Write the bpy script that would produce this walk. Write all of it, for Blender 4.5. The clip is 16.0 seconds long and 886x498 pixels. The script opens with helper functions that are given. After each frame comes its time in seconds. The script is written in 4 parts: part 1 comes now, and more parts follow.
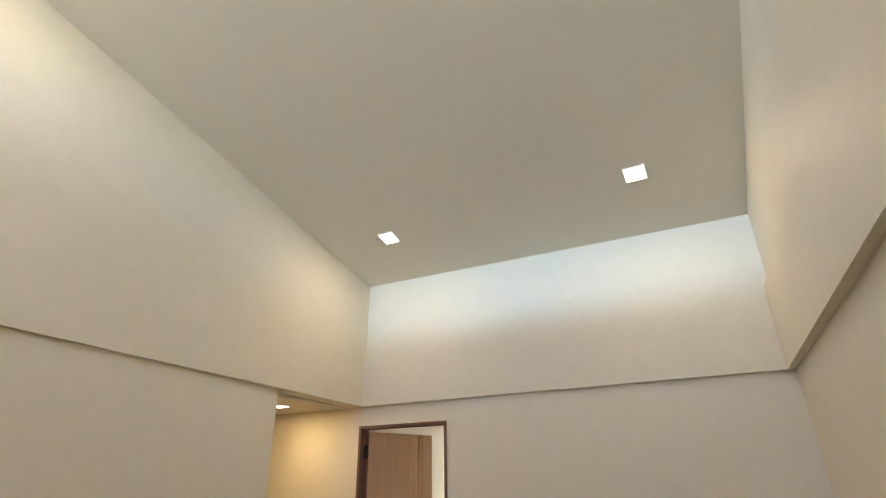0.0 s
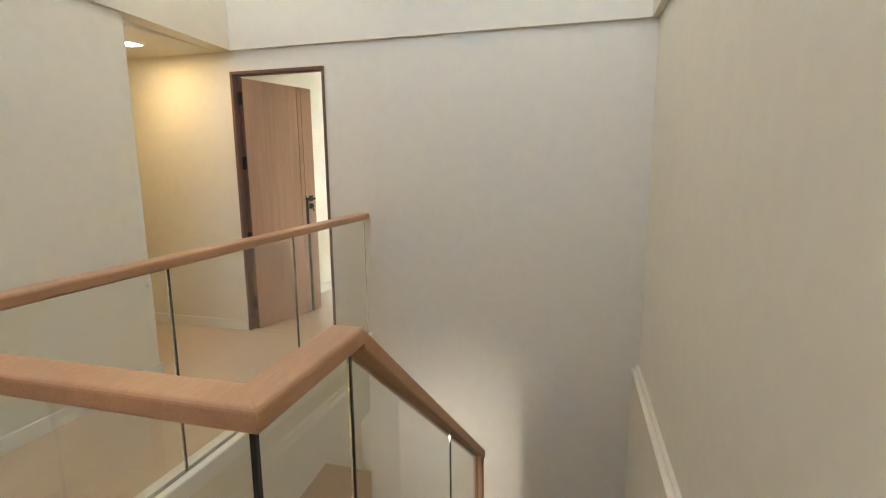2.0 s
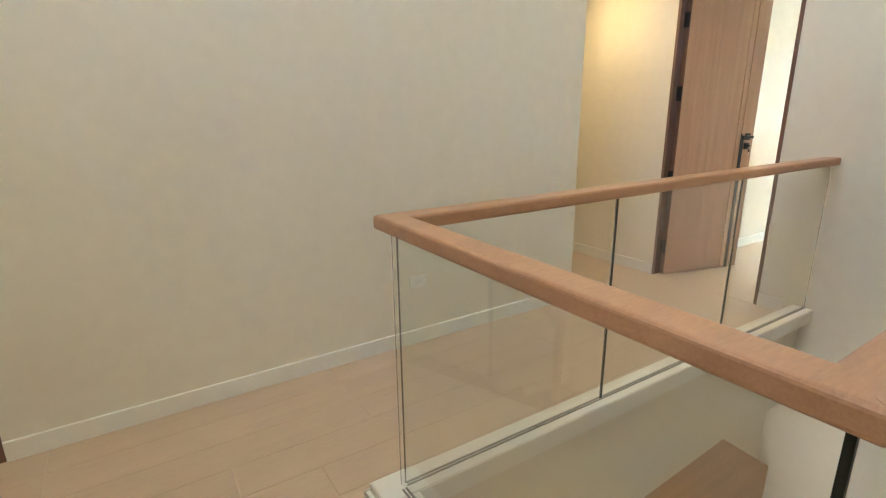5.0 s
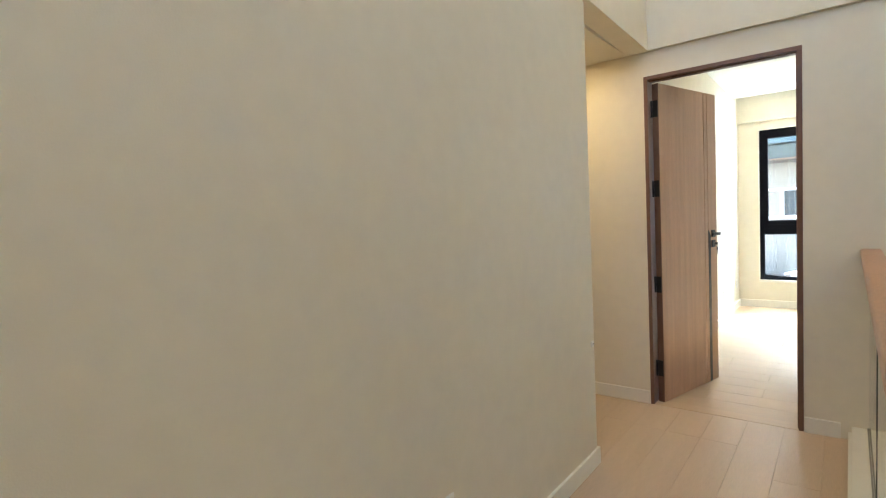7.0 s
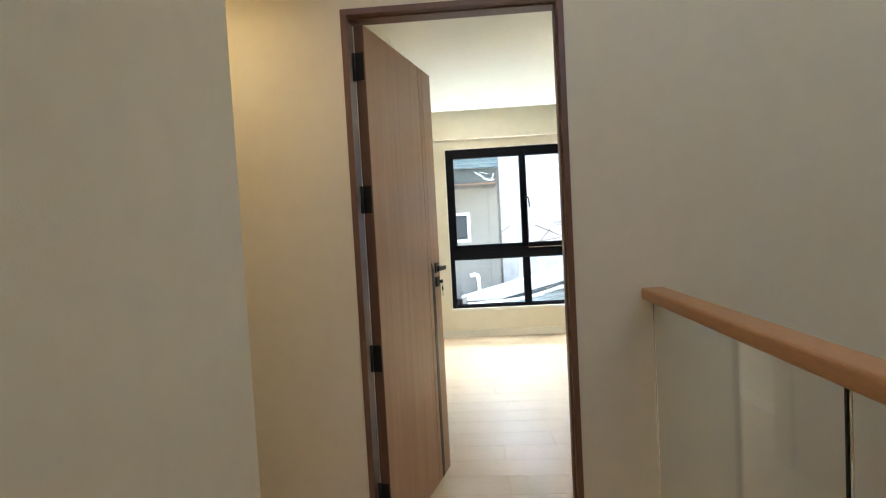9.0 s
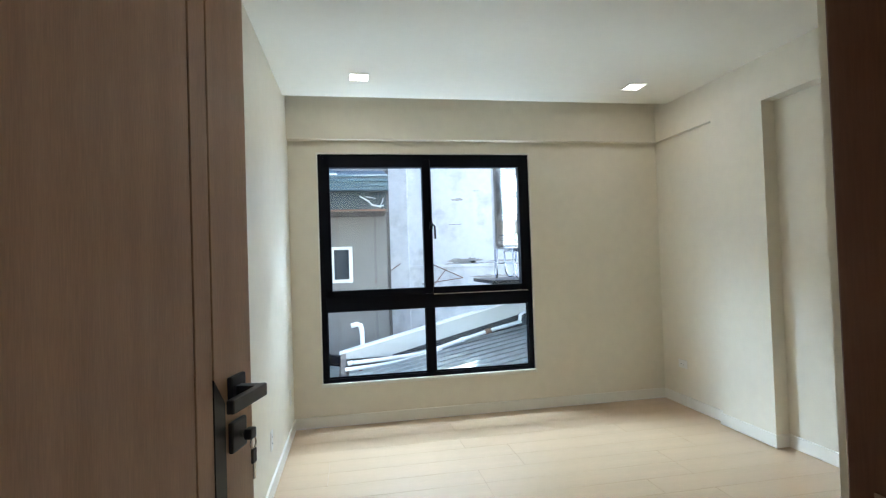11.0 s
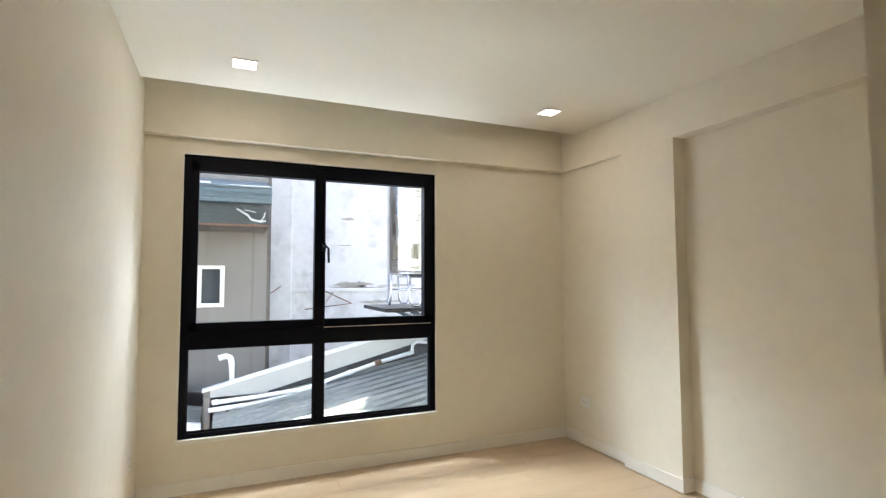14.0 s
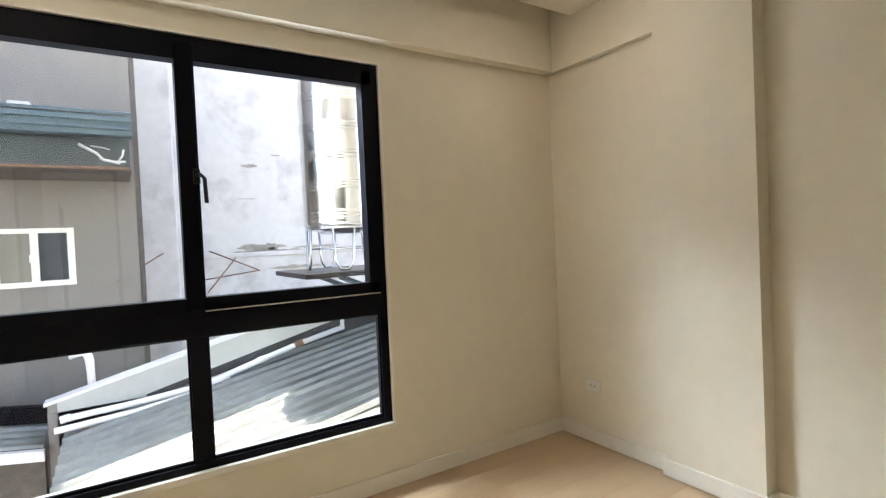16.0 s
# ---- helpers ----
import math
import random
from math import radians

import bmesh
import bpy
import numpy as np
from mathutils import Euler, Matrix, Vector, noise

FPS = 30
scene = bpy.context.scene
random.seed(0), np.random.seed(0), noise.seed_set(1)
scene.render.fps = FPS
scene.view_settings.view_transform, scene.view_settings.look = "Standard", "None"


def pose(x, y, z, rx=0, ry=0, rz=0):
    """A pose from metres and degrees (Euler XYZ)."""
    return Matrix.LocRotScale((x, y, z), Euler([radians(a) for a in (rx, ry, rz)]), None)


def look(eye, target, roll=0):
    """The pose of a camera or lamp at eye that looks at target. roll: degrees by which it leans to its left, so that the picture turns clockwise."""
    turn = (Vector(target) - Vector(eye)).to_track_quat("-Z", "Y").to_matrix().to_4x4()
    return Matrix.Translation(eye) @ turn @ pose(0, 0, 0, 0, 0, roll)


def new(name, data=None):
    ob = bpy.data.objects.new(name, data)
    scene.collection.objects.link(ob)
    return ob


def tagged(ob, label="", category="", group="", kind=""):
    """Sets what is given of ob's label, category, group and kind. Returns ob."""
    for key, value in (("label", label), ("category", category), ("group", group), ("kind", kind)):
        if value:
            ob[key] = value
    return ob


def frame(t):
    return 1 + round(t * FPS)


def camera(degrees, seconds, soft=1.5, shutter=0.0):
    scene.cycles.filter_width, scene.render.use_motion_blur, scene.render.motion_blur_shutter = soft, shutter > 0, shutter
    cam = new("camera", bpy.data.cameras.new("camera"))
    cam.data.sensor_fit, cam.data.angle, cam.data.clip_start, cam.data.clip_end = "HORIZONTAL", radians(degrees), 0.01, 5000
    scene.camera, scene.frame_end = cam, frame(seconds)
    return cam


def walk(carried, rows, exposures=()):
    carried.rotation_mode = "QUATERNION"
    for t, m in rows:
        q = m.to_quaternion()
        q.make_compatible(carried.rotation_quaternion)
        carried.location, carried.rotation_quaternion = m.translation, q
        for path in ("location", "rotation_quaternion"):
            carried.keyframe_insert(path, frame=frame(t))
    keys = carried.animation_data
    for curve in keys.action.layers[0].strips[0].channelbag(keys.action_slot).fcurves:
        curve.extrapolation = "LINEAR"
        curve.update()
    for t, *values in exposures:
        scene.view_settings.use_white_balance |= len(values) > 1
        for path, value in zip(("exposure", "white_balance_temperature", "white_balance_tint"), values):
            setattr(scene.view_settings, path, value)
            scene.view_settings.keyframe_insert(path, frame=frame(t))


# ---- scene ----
cam = camera(82.6, 16.0, soft=1.2)
EXPOSURE = [(0.0, 4.42, 6750, 15), (1.0, 4.6, 6450, 14), (2.0, 4.95, 6100, 10), (2.5, 5.16, 5900, 11), (3.0, 5.34, 5850, 11), (3.5, 5.42, 5750, 11),
            (4.5, 5.19, 5950, 9), (6.8, 4.69, 6150, 9), (8.7, 4.18, 6500, 9), (10.8, 3.0, 5700, 9), (11.5, 3.2, 6500, 13),
            (12.5, 3.4, 6900, 17), (13.5, 3.15, 6850, 16), (14.0, 3.08, 6850, 17), (16.0, 2.87, 7100, 18)]
PATH = [
    (0, (2.845, -3.756, 1.73), (1.99, -2.146, 2.553), -0.8),
    (0.5, (2.856, -3.716, 1.691), (2.133, -1.944, 2.272), -0.8),
    (1, (2.814, -3.724, 1.608), (2.191, -1.844, 1.889), -0.9),
    (1.5, (2.826, -3.716, 1.488), (2.255, -1.8, 1.444), -0.5),
    (2, (2.843, -3.71, 1.377), (2.314, -1.811, 1.045), -0.5),
    (2.5, (2.856, -3.72, 1.319), (2.358, -1.859, 0.779), -0.6),
    (3, (2.864, -3.737, 1.269), (2.363, -1.928, 0.578), -0.4),
    (3.5, (2.859, -3.741, 1.244), (2.198, -2.007, 0.499), -0.2),
    (4, (2.772, -3.749, 1.275), (1.705, -2.204, 0.584), -0.8),
    (4.5, (2.642, -3.732, 1.307), (1.166, -2.526, 0.701), -1.2),
    (4.7, (2.6, -3.729, 1.318), (0.99, -2.687, 0.751), -1.1),
    (6.8, (1.167, -3.604, 1.27), (-0.226, -2.175, 1.138), -2.5),
    (7, (1.033, -3.534, 1.274), (-0.207, -1.97, 1.151), -2.8),
    (7.5, (0.74, -3.287, 1.309), (-0.062, -1.459, 1.196), -3.2),
    (8, (0.597, -2.87, 1.273), (0.105, -0.933, 1.179), -3.1),
    (8.5, (0.502, -2.458, 1.265), (0.229, -0.478, 1.182), -2.9),
    (8.7, (0.462, -2.275, 1.275), (0.266, -0.287, 1.189), -3.0),
    (10.8, (0.484, -0.342, 1.247), (0.735, 1.642, 1.233), -2.1),
    (11, (0.479, -0.215, 1.273), (0.831, 1.754, 1.314), -1.9),
    (11.5, (0.444, 0.015, 1.436), (1.036, 1.912, 1.658), -1.1),
    (12, (0.407, 0.104, 1.527), (1.191, 1.887, 1.981), -0.8),
    (12.5, (0.422, 0.081, 1.631), (1.288, 1.803, 2.165), -0.8),
    (13, (0.423, 0.13, 1.565), (1.353, 1.843, 2.014), -0.7),
    (13.5, (0.424, 0.197, 1.478), (1.349, 1.943, 1.744), -0.6),
    (14, (0.478, 0.286, 1.33), (1.267, 2.115, 1.448), -0.2),
    (14.5, (0.591, 0.568, 1.257), (1.194, 2.475, 1.302), -0.3),
    (15, (0.702, 0.882, 1.269), (1.247, 2.807, 1.266), -0.4),
    (15.5, (0.766, 1.263, 1.281), (1.487, 3.128, 1.259), -1.5),
    (16, (0.845, 1.634, 1.254), (1.925, 3.317, 1.209), -2.6),
]
walk(cam, [(t, look(eye, target, roll)) for t, eye, target, roll in PATH], EXPOSURE)

# ---- world and light ----
world = bpy.data.worlds.new("world")
scene.world = world
world.use_nodes = True
wt = world.node_tree
sky = wt.nodes.new("ShaderNodeTexSky")
sky.sky_type, sky.sun_disc = "NISHITA", False
SUN_EL, SUN_AZ = 66.0, 28.0      # height; turn from +y towards +x
sky.sun_elevation, sky.sun_rotation = radians(SUN_EL), radians(SUN_AZ)
wt.nodes["Background"].inputs["Strength"].default_value = 0.13
wt.links.new(sky.outputs["Color"], wt.nodes["Background"].inputs["Color"])


def lamp(name, kind, energy, colour, m, size=0.1, size_y=None, spread=None):
    data = bpy.data.lights.new(name, kind)
    data.energy, data.color = energy, colour
    if kind == "AREA":
        data.shape, data.size, data.size_y = "RECTANGLE", size, size_y or size
        if spread:
            data.spread = radians(spread)
    elif kind == "SUN":
        data.angle = radians(0.5)
    ob = new(name, data)
    ob.matrix_world = m
    return ob


a, e = radians(SUN_AZ), radians(SUN_EL)
to_sun = Vector((math.sin(a) * math.cos(e), math.cos(a) * math.cos(e), math.sin(e)))
lamp("sun", "SUN", 5.0, (1.0, 0.96, 0.9), look(to_sun * 30, (0, 0, 0)))
WARM, COOL, DAY = (1.0, 0.85, 0.62), (0.42, 0.69, 1.0), (0.66, 0.84, 1.0)

# ---- materials ----


def material(name, base, rough=0.6, metal=0.0, vary=0.05, scale=6.0, bump=0.0, bump_scale=120.0, spec=0.5, stretch=(1, 1, 1), per_piece=0.0, dark=None, dark_scale=2.0, dark_amount=0.0):
    """Paint, wood, stone or metal: a base colour with drift at two scales and a fine relief."""
    mat = bpy.data.materials.new(name)
    mat.use_nodes = True
    t = mat.node_tree
    n, link = t.nodes, t.links.new
    bsdf = n["Principled BSDF"]
    bsdf.inputs["Roughness"].default_value, bsdf.inputs["Metallic"].default_value = rough, metal
    bsdf.inputs["Specular IOR Level"].default_value = spec
    geo, mapping = n.new("ShaderNodeTexCoord"), n.new("ShaderNodeMapping")
    mapping.inputs["Scale"].default_value = stretch
    link(geo.outputs["Object"], mapping.inputs["Vector"])
    big, fine = n.new("ShaderNodeTexNoise"), n.new("ShaderNodeTexNoise")
    big.inputs["Scale"].default_value, fine.inputs["Scale"].default_value = scale * 0.2, scale * 4
    big.inputs["Detail"].default_value = fine.inputs["Detail"].default_value = 5
    for x in (big, fine):
        link(mapping.outputs["Vector"], x.inputs["Vector"])
    add = n.new("ShaderNodeMath")
    add.operation = "ADD"
    link(big.outputs["Fac"], add.inputs[0])
    link(fine.outputs["Fac"], add.inputs[1])
    value = n.new("ShaderNodeMapRange")
    value.inputs["From Min"].default_value, value.inputs["From Max"].default_value = 0.7, 1.3
    value.inputs["To Min"].default_value, value.inputs["To Max"].default_value = 1 - vary, 1 + vary
    link(add.outputs[0], value.inputs["Value"])
    hsv = n.new("ShaderNodeHueSaturation")
    hsv.inputs["Color"].default_value = (*base, 1)
    last = value.outputs[0]
    if per_piece:
        info, rng, mul = n.new("ShaderNodeObjectInfo"), n.new("ShaderNodeMapRange"), n.new("ShaderNodeMath")
        rng.inputs["To Min"].default_value, rng.inputs["To Max"].default_value = 1 - per_piece, 1 + per_piece
        mul.operation = "MULTIPLY"
        link(info.outputs["Random"], rng.inputs["Value"])
        link(rng.outputs[0], mul.inputs[0])
        link(last, mul.inputs[1])
        last = mul.outputs[0]
    link(last, hsv.inputs["Value"])
    colour = hsv.outputs["Color"]
    if dark:
        stain, ramp, mix = n.new("ShaderNodeTexNoise"), n.new("ShaderNodeMapRange"), n.new("ShaderNodeMix")
        stain.inputs["Scale"].default_value, stain.inputs["Detail"].default_value = dark_scale, 8
        stain.inputs["Roughness"].default_value = 0.65
        link(mapping.outputs["Vector"], stain.inputs["Vector"])
        ramp.inputs["From Min"].default_value, ramp.inputs["From Max"].default_value = 0.5, 0.72
        ramp.inputs["To Max"].default_value = dark_amount
        link(stain.outputs["Fac"], ramp.inputs["Value"])
        mix.data_type = "RGBA"
        link(ramp.outputs[0], mix.inputs["Factor"])
        link(colour, mix.inputs["A"])
        mix.inputs["B"].default_value = (*dark, 1)
        colour = mix.outputs["Result"]
    link(colour, bsdf.inputs["Base Color"])
    if bump:
        tex, b = n.new("ShaderNodeTexNoise"), n.new("ShaderNodeBump")
        tex.inputs["Scale"].default_value, tex.inputs["Detail"].default_value = bump_scale, 3
        b.inputs["Strength"].default_value, b.inputs["Distance"].default_value = bump, 0.002
        link(mapping.outputs["Vector"], tex.inputs["Vector"])
        link(tex.outputs["Fac"], b.inputs["Height"])
        link(b.outputs["Normal"], bsdf.inputs["Normal"])
    return mat


def glowing(name, colour, strength):
    mat = bpy.data.materials.new(name)
    mat.use_nodes = True
    b = mat.node_tree.nodes["Principled BSDF"]
    b.inputs["Base Color"].default_value = (0.9, 0.9, 0.9, 1)
    b.inputs["Emission Color"].default_value, b.inputs["Emission Strength"].default_value = (*colour, 1), strength
    return mat


def glassy(name, colour, rough=0.0, ior=1.45):
    mat = bpy.data.materials.new(name)
    mat.use_nodes = True
    b = mat.node_tree.nodes["Principled BSDF"]
    b.inputs["Base Color"].default_value = (*colour, 1)
    b.inputs["Roughness"].default_value, b.inputs["IOR"].default_value = rough, ior
    b.inputs["Transmission Weight"].default_value = 1.0
    return mat


PAINT = material("cream wall paint", (0.80, 0.735, 0.60), 0.55, vary=0.03, scale=3, bump=0.16, bump_scale=240, spec=0.35)
CEIL = material("ceiling paint", (0.82, 0.77, 0.655), 0.75, vary=0.015, scale=3, bump=0.08, bump_scale=220, spec=0.25)
TRIM = material("white trim paint", (0.84, 0.80, 0.71), 0.4, vary=0.02, scale=5, bump=0.05)
OAK = material("light oak board", (0.57, 0.405, 0.25), 0.36, vary=0.07, scale=7, stretch=(0.6, 8, 1), per_piece=0.02, bump=0.06, bump_scale=60)
OAK_Y = material("light oak board lengthways", (0.58, 0.43, 0.295), 0.36, vary=0.07, scale=7, stretch=(8, 0.6, 1), per_piece=0.02, bump=0.06, bump_scale=60)
GROUT = material("dark board joint", (0.47, 0.36, 0.25), 0.8)
RAIL = material("brown beech handrail", (0.50, 0.27, 0.14), 0.38, vary=0.12, scale=8, stretch=(6, 1, 6), bump=0.06, bump_scale=80)
DOORWOOD = material("brown walnut veneer", (0.46, 0.27, 0.162), 0.35, vary=0.16, scale=9, stretch=(14, 14, 0.7), bump=0.10, bump_scale=90)
WELL_SHADE = material("brown well shade", (0.56, 0.35, 0.20), 0.4, vary=0.12, scale=6, stretch=(8, 0.6, 8))
FRAMEWOOD = material("dark brown door frame", (0.175, 0.088, 0.058), 0.42, vary=0.15, scale=9, stretch=(10, 10, 0.7), bump=0.08)
BLACK = material("black powder coat", (0.003, 0.0035, 0.007), 0.5, vary=0.1, bump=0.03, bump_scale=400, spec=0.12)
HARD = material("black door hardware", (0.005, 0.005, 0.007), 0.35, metal=0.0, vary=0.1)
GASKET = material("grey rubber gasket", (0.30, 0.28, 0.24), 0.7, vary=0.1)
STEEL = material("brushed steel", (0.72, 0.73, 0.74), 0.22, metal=1.0, vary=0.06, stretch=(1, 1, 8))
TILE = material("dark grey stone tile", (0.145, 0.118, 0.088), 0.38, vary=0.28, scale=5, per_piece=0.08, bump=0.15, bump_scale=50, dark=(0.25, 0.215, 0.165), dark_scale=3.5, dark_amount=0.6)
GLASS = glassy("clear balustrade glass", (0.965, 0.985, 0.965))
GLASS_EDGE = material("dark green glass edge", (0.003, 0.010, 0.008), 0.3, vary=0.1)
PANE = glassy("window pane glass", (0.99, 1.0, 1.0))
PLASTIC = material("white plastic", (0.82, 0.80, 0.75), 0.35, vary=0.01)
SLOT = material("socket slots", (0.05, 0.05, 0.05), 0.5)
LAMP_W = glowing("warm lamp face", (1.0, 0.84, 0.66), 0.8)
LAMP_D = glowing("cool lamp face", (1.0, 0.93, 0.84), 1.0)
RENDER_G = material("grey cement render", (0.235, 0.218, 0.198), 0.85, vary=0.08, scale=3, bump=0.25, bump_scale=40, dark=(0.21, 0.195, 0.175), dark_scale=1.2, dark_amount=0.5)
CONCRETE = material("weathered concrete", (0.63, 0.615, 0.585), 0.85, vary=0.08, scale=2.5, bump=0.35, bump_scale=30, dark=(0.36, 0.345, 0.32), dark_scale=3.0, dark_amount=0.7)
ROOFBLUE = material("blue grey roof metal", (0.06, 0.10, 0.122), 0.5, metal=0.0, vary=0.2, scale=6, dark=(0.16, 0.17, 0.17), dark_scale=3, dark_amount=0.4)
SHEET = material("galvanised roof sheet", (0.46, 0.50, 0.48), 0.38, metal=0.0, vary=0.15, scale=5, dark=(0.2, 0.2, 0.2), dark_scale=2.5, dark_amount=0.5)
PVC = material("white pipe", (0.80, 0.79, 0.77), 0.4, vary=0.06, scale=8)
TANKSTEEL = material("dull stainless steel", (0.78, 0.78, 0.76), 0.16, metal=1.0, vary=0.02)
SPALL = material("spalled rough concrete", (0.36, 0.33, 0.28), 0.95, vary=0.35, scale=14, bump=0.6, bump_scale=25)
RUST = material("rusty rod", (0.20, 0.11, 0.07), 0.8, vary=0.2)
PALEPANE = material("pale window glass", (0.23, 0.22, 0.19), 0.2, vary=0.1)
PARAPET_LIT = material("parapet paled by roof light", (0.52, 0.52, 0.49), 0.8, vary=0.06, scale=3, bump=0.2, bump_scale=40, dark=(0.5, 0.5, 0.47), dark_scale=1.5, dark_amount=0.5)
BLACK_BAND = material("rough black band", (0.03, 0.032, 0.035), 0.6, vary=0.3, scale=10, bump=0.4, bump_scale=40, dark=(0.12, 0.12, 0.12), dark_scale=9, dark_amount=0.6)
ROOFDARK = material("dark weathered fascia", (0.035, 0.048, 0.053), 0.6, vary=0.3, scale=6, dark=(0.11, 0.12, 0.12), dark_scale=4, dark_amount=0.5)
STAIN_SHADE = material("dark render for stains and shade", (0.13, 0.115, 0.10), 0.9, vary=0.3, scale=4, bump=0.3, bump_scale=30)
DARKPANE = material("dark window glass", (0.05, 0.06, 0.07), 0.08, vary=0.1)
GROUND = material("bare ground", (0.16, 0.155, 0.14), 0.9, vary=0.25, scale=1.0, bump=0.2)
FLASH = material("torn flashing", (0.6, 0.6, 0.6), 0.5, vary=0.2)

# ---- mesh helpers ----


def box(bm, x0, x1, y0, y1, z0, z1, bevel=0.0, m=None):
    r = bmesh.ops.create_cube(bm, size=1.0)
    vs = r["verts"]
    bmesh.ops.scale(bm, vec=(x1 - x0, y1 - y0, z1 - z0), verts=vs)
    bmesh.ops.translate(bm, vec=((x0 + x1) / 2, (y0 + y1) / 2, (z0 + z1) / 2), verts=vs)
    if bevel:
        es = list({ed for v in vs for ed in v.link_edges})
        out = bmesh.ops.bevel(bm, geom=es, offset=bevel, segments=2, affect="EDGES", profile=0.6)
        vs = list({v for f in out["faces"] for v in f.verts} | {v for v in vs if v.is_valid})
    if m is not None:
        bmesh.ops.transform(bm, matrix=m, verts=vs)
    return vs


def boxes(*rows, bevel=0.0):
    bm = bmesh.new()
    for r in rows:
        box(bm, *r, bevel=bevel)
    return bm


def prism(pts, z0, z1):
    """An upright block over a plan outline; z0 and z1 are numbers or functions of x, y."""
    bm = bmesh.new()
    lo = [bm.verts.new((x, y, z0(x, y) if callable(z0) else z0)) for x, y in pts]
    hi = [bm.verts.new((x, y, z1(x, y) if callable(z1) else z1)) for x, y in pts]
    n = len(pts)
    bm.faces.new(lo[::-1])
    bm.faces.new(hi)
    for i in range(n):
        bm.faces.new((lo[i], lo[(i + 1) % n], hi[(i + 1) % n], hi[i]))
    bmesh.ops.recalc_face_normals(bm, faces=bm.faces)
    return bm


def side(pts, x0, x1):
    """A block with its outline given in y, z, from x0 to x1."""
    bm = bmesh.new()
    lo = [bm.verts.new((x0, y, z)) for y, z in pts]
    hi = [bm.verts.new((x1, y, z)) for y, z in pts]
    n = len(pts)
    bm.faces.new(lo[::-1])
    bm.faces.new(hi)
    for i in range(n):
        bm.faces.new((lo[i], lo[(i + 1) % n], hi[(i + 1) % n], hi[i]))
    bmesh.ops.recalc_face_normals(bm, faces=bm.faces)
    return bm


def tube(pts, r, seg=12):
    """A round bar through points."""
    bm = bmesh.new()
    pts = [Vector(p) for p in pts]
    rings = []
    for i, p in enumerate(pts):
        d = (pts[min(i + 1, len(pts) - 1)] - pts[max(i - 1, 0)]).normalized()
        q = d.to_track_quat("Z", "Y")
        rings.append([bm.verts.new(p + q @ Vector((r * math.cos(2 * math.pi * k / seg), r * math.sin(2 * math.pi * k / seg), 0))) for k in range(seg)])
    for u, v in zip(rings, rings[1:]):
        for k in range(seg):
            bm.faces.new((u[k], u[(k + 1) % seg], v[(k + 1) % seg], v[k])).smooth = True
    bm.faces.new(rings[0][::-1])
    bm.faces.new(rings[-1])
    bmesh.ops.recalc_face_normals(bm, faces=bm.faces)
    return bm


def mesh(name, bm, mat):
    data = bpy.data.meshes.new(name)
    bm.to_mesh(data)
    bm.free()
    data.materials.append(mat)
    return data


def part(name, bm, mat, parent=None, label=""):
    ob = new(name, mesh(name, bm, mat))
    ob.parent = parent
    return tagged(ob, label)


def thing(name, label, category, group="", m=None, kind=""):
    ob = new(name)
    ob.empty_display_size = 0.1
    if m is not None:
        ob.matrix_world = m
    return tagged(ob, label, category, group, kind)


def structure(name, bm, mat, label=""):
    return tagged(part(name, bm, mat), label, "", "", "structure")


# ---- landing and stairwell: structure ----
SK = 0.02                                  # the stairwell's outer wall runs slightly askew


def rx(y, x=3.275):
    return x - SK * y


def roof_z(x, y):
    return 3.425 - 0.23 * y - 0.016 * x


NEAR = -5.4
F = -0.075                                 # finished floor of the upper storey
structure("wall_north", boxes((-1.7, 0.0, 0.0, 0.1, F - 0.2, 3.3), (-0.6, 0.86, 0.0, 0.1, -3.2, F - 0.2), (0.86, 1.16, 0.0, 0.1, -3.2, 3.3), (1.16, 3.6, 0.0, 0.1, -3.2, 3.3), (0.0, 0.86, 0.0, 0.1, 2.14, 3.3), (-1.7, 3.6, 0.0, 0.1, 3.3, 3.6)), PAINT, "cream painted wall with an open doorway")
structure("wall_east", prism([(rx(0.0), -0.0005), (rx(NEAR), NEAR), (rx(NEAR) + 0.15, NEAR), (rx(0) + 0.15, -0.0005)], -0.07, 2.3), PAINT, "cream painted stairwell wall")
structure("wall_east_lower", prism([(rx(0.0) - 0.046, -0.0005), (rx(NEAR) - 0.046, NEAR), (rx(NEAR) + 0.15, NEAR), (rx(0) + 0.15, -0.0005)], -3.2, -0.125), PAINT, "thicker lower part of the stairwell wall")
ledge = prism([(rx(0.0) - 0.052, -0.0005), (rx(NEAR) - 0.052, NEAR), (rx(NEAR) + 0.1, NEAR), (rx(0) + 0.1, -0.0005)], -0.1245, -0.0705)
bmesh.ops.bevel(ledge, geom=[ed for ed in ledge.edges if all(v.co.z > -0.08 and v.co.x < rx(v.co.y) - 0.04 for v in ed.verts)], offset=0.03, segments=5, affect="EDGES")
structure("trim_ledge", ledge, PAINT, "rounded ledge where the stairwell wall steps out")
DOOR2 = (-5.15, -4.29)
WEST = 0.008                               # face of the landing's long wall
structure("wall_west", boxes((-1.7, WEST, DOOR2[1], -1.0, F, 2.299), (-1.7, WEST, NEAR, DOOR2[0], F, 2.299), (-1.7, WEST, DOOR2[0], DOOR2[1], 2.14, 2.299), (-0.35, WEST, NEAR, -1.0, 2.299, 2.5)), PAINT, "plain cream painted landing wall")
structure("wall_corridor_end", boxes((-1.8, -1.7, -1.0, 0.0, F, 2.3)), PAINT)
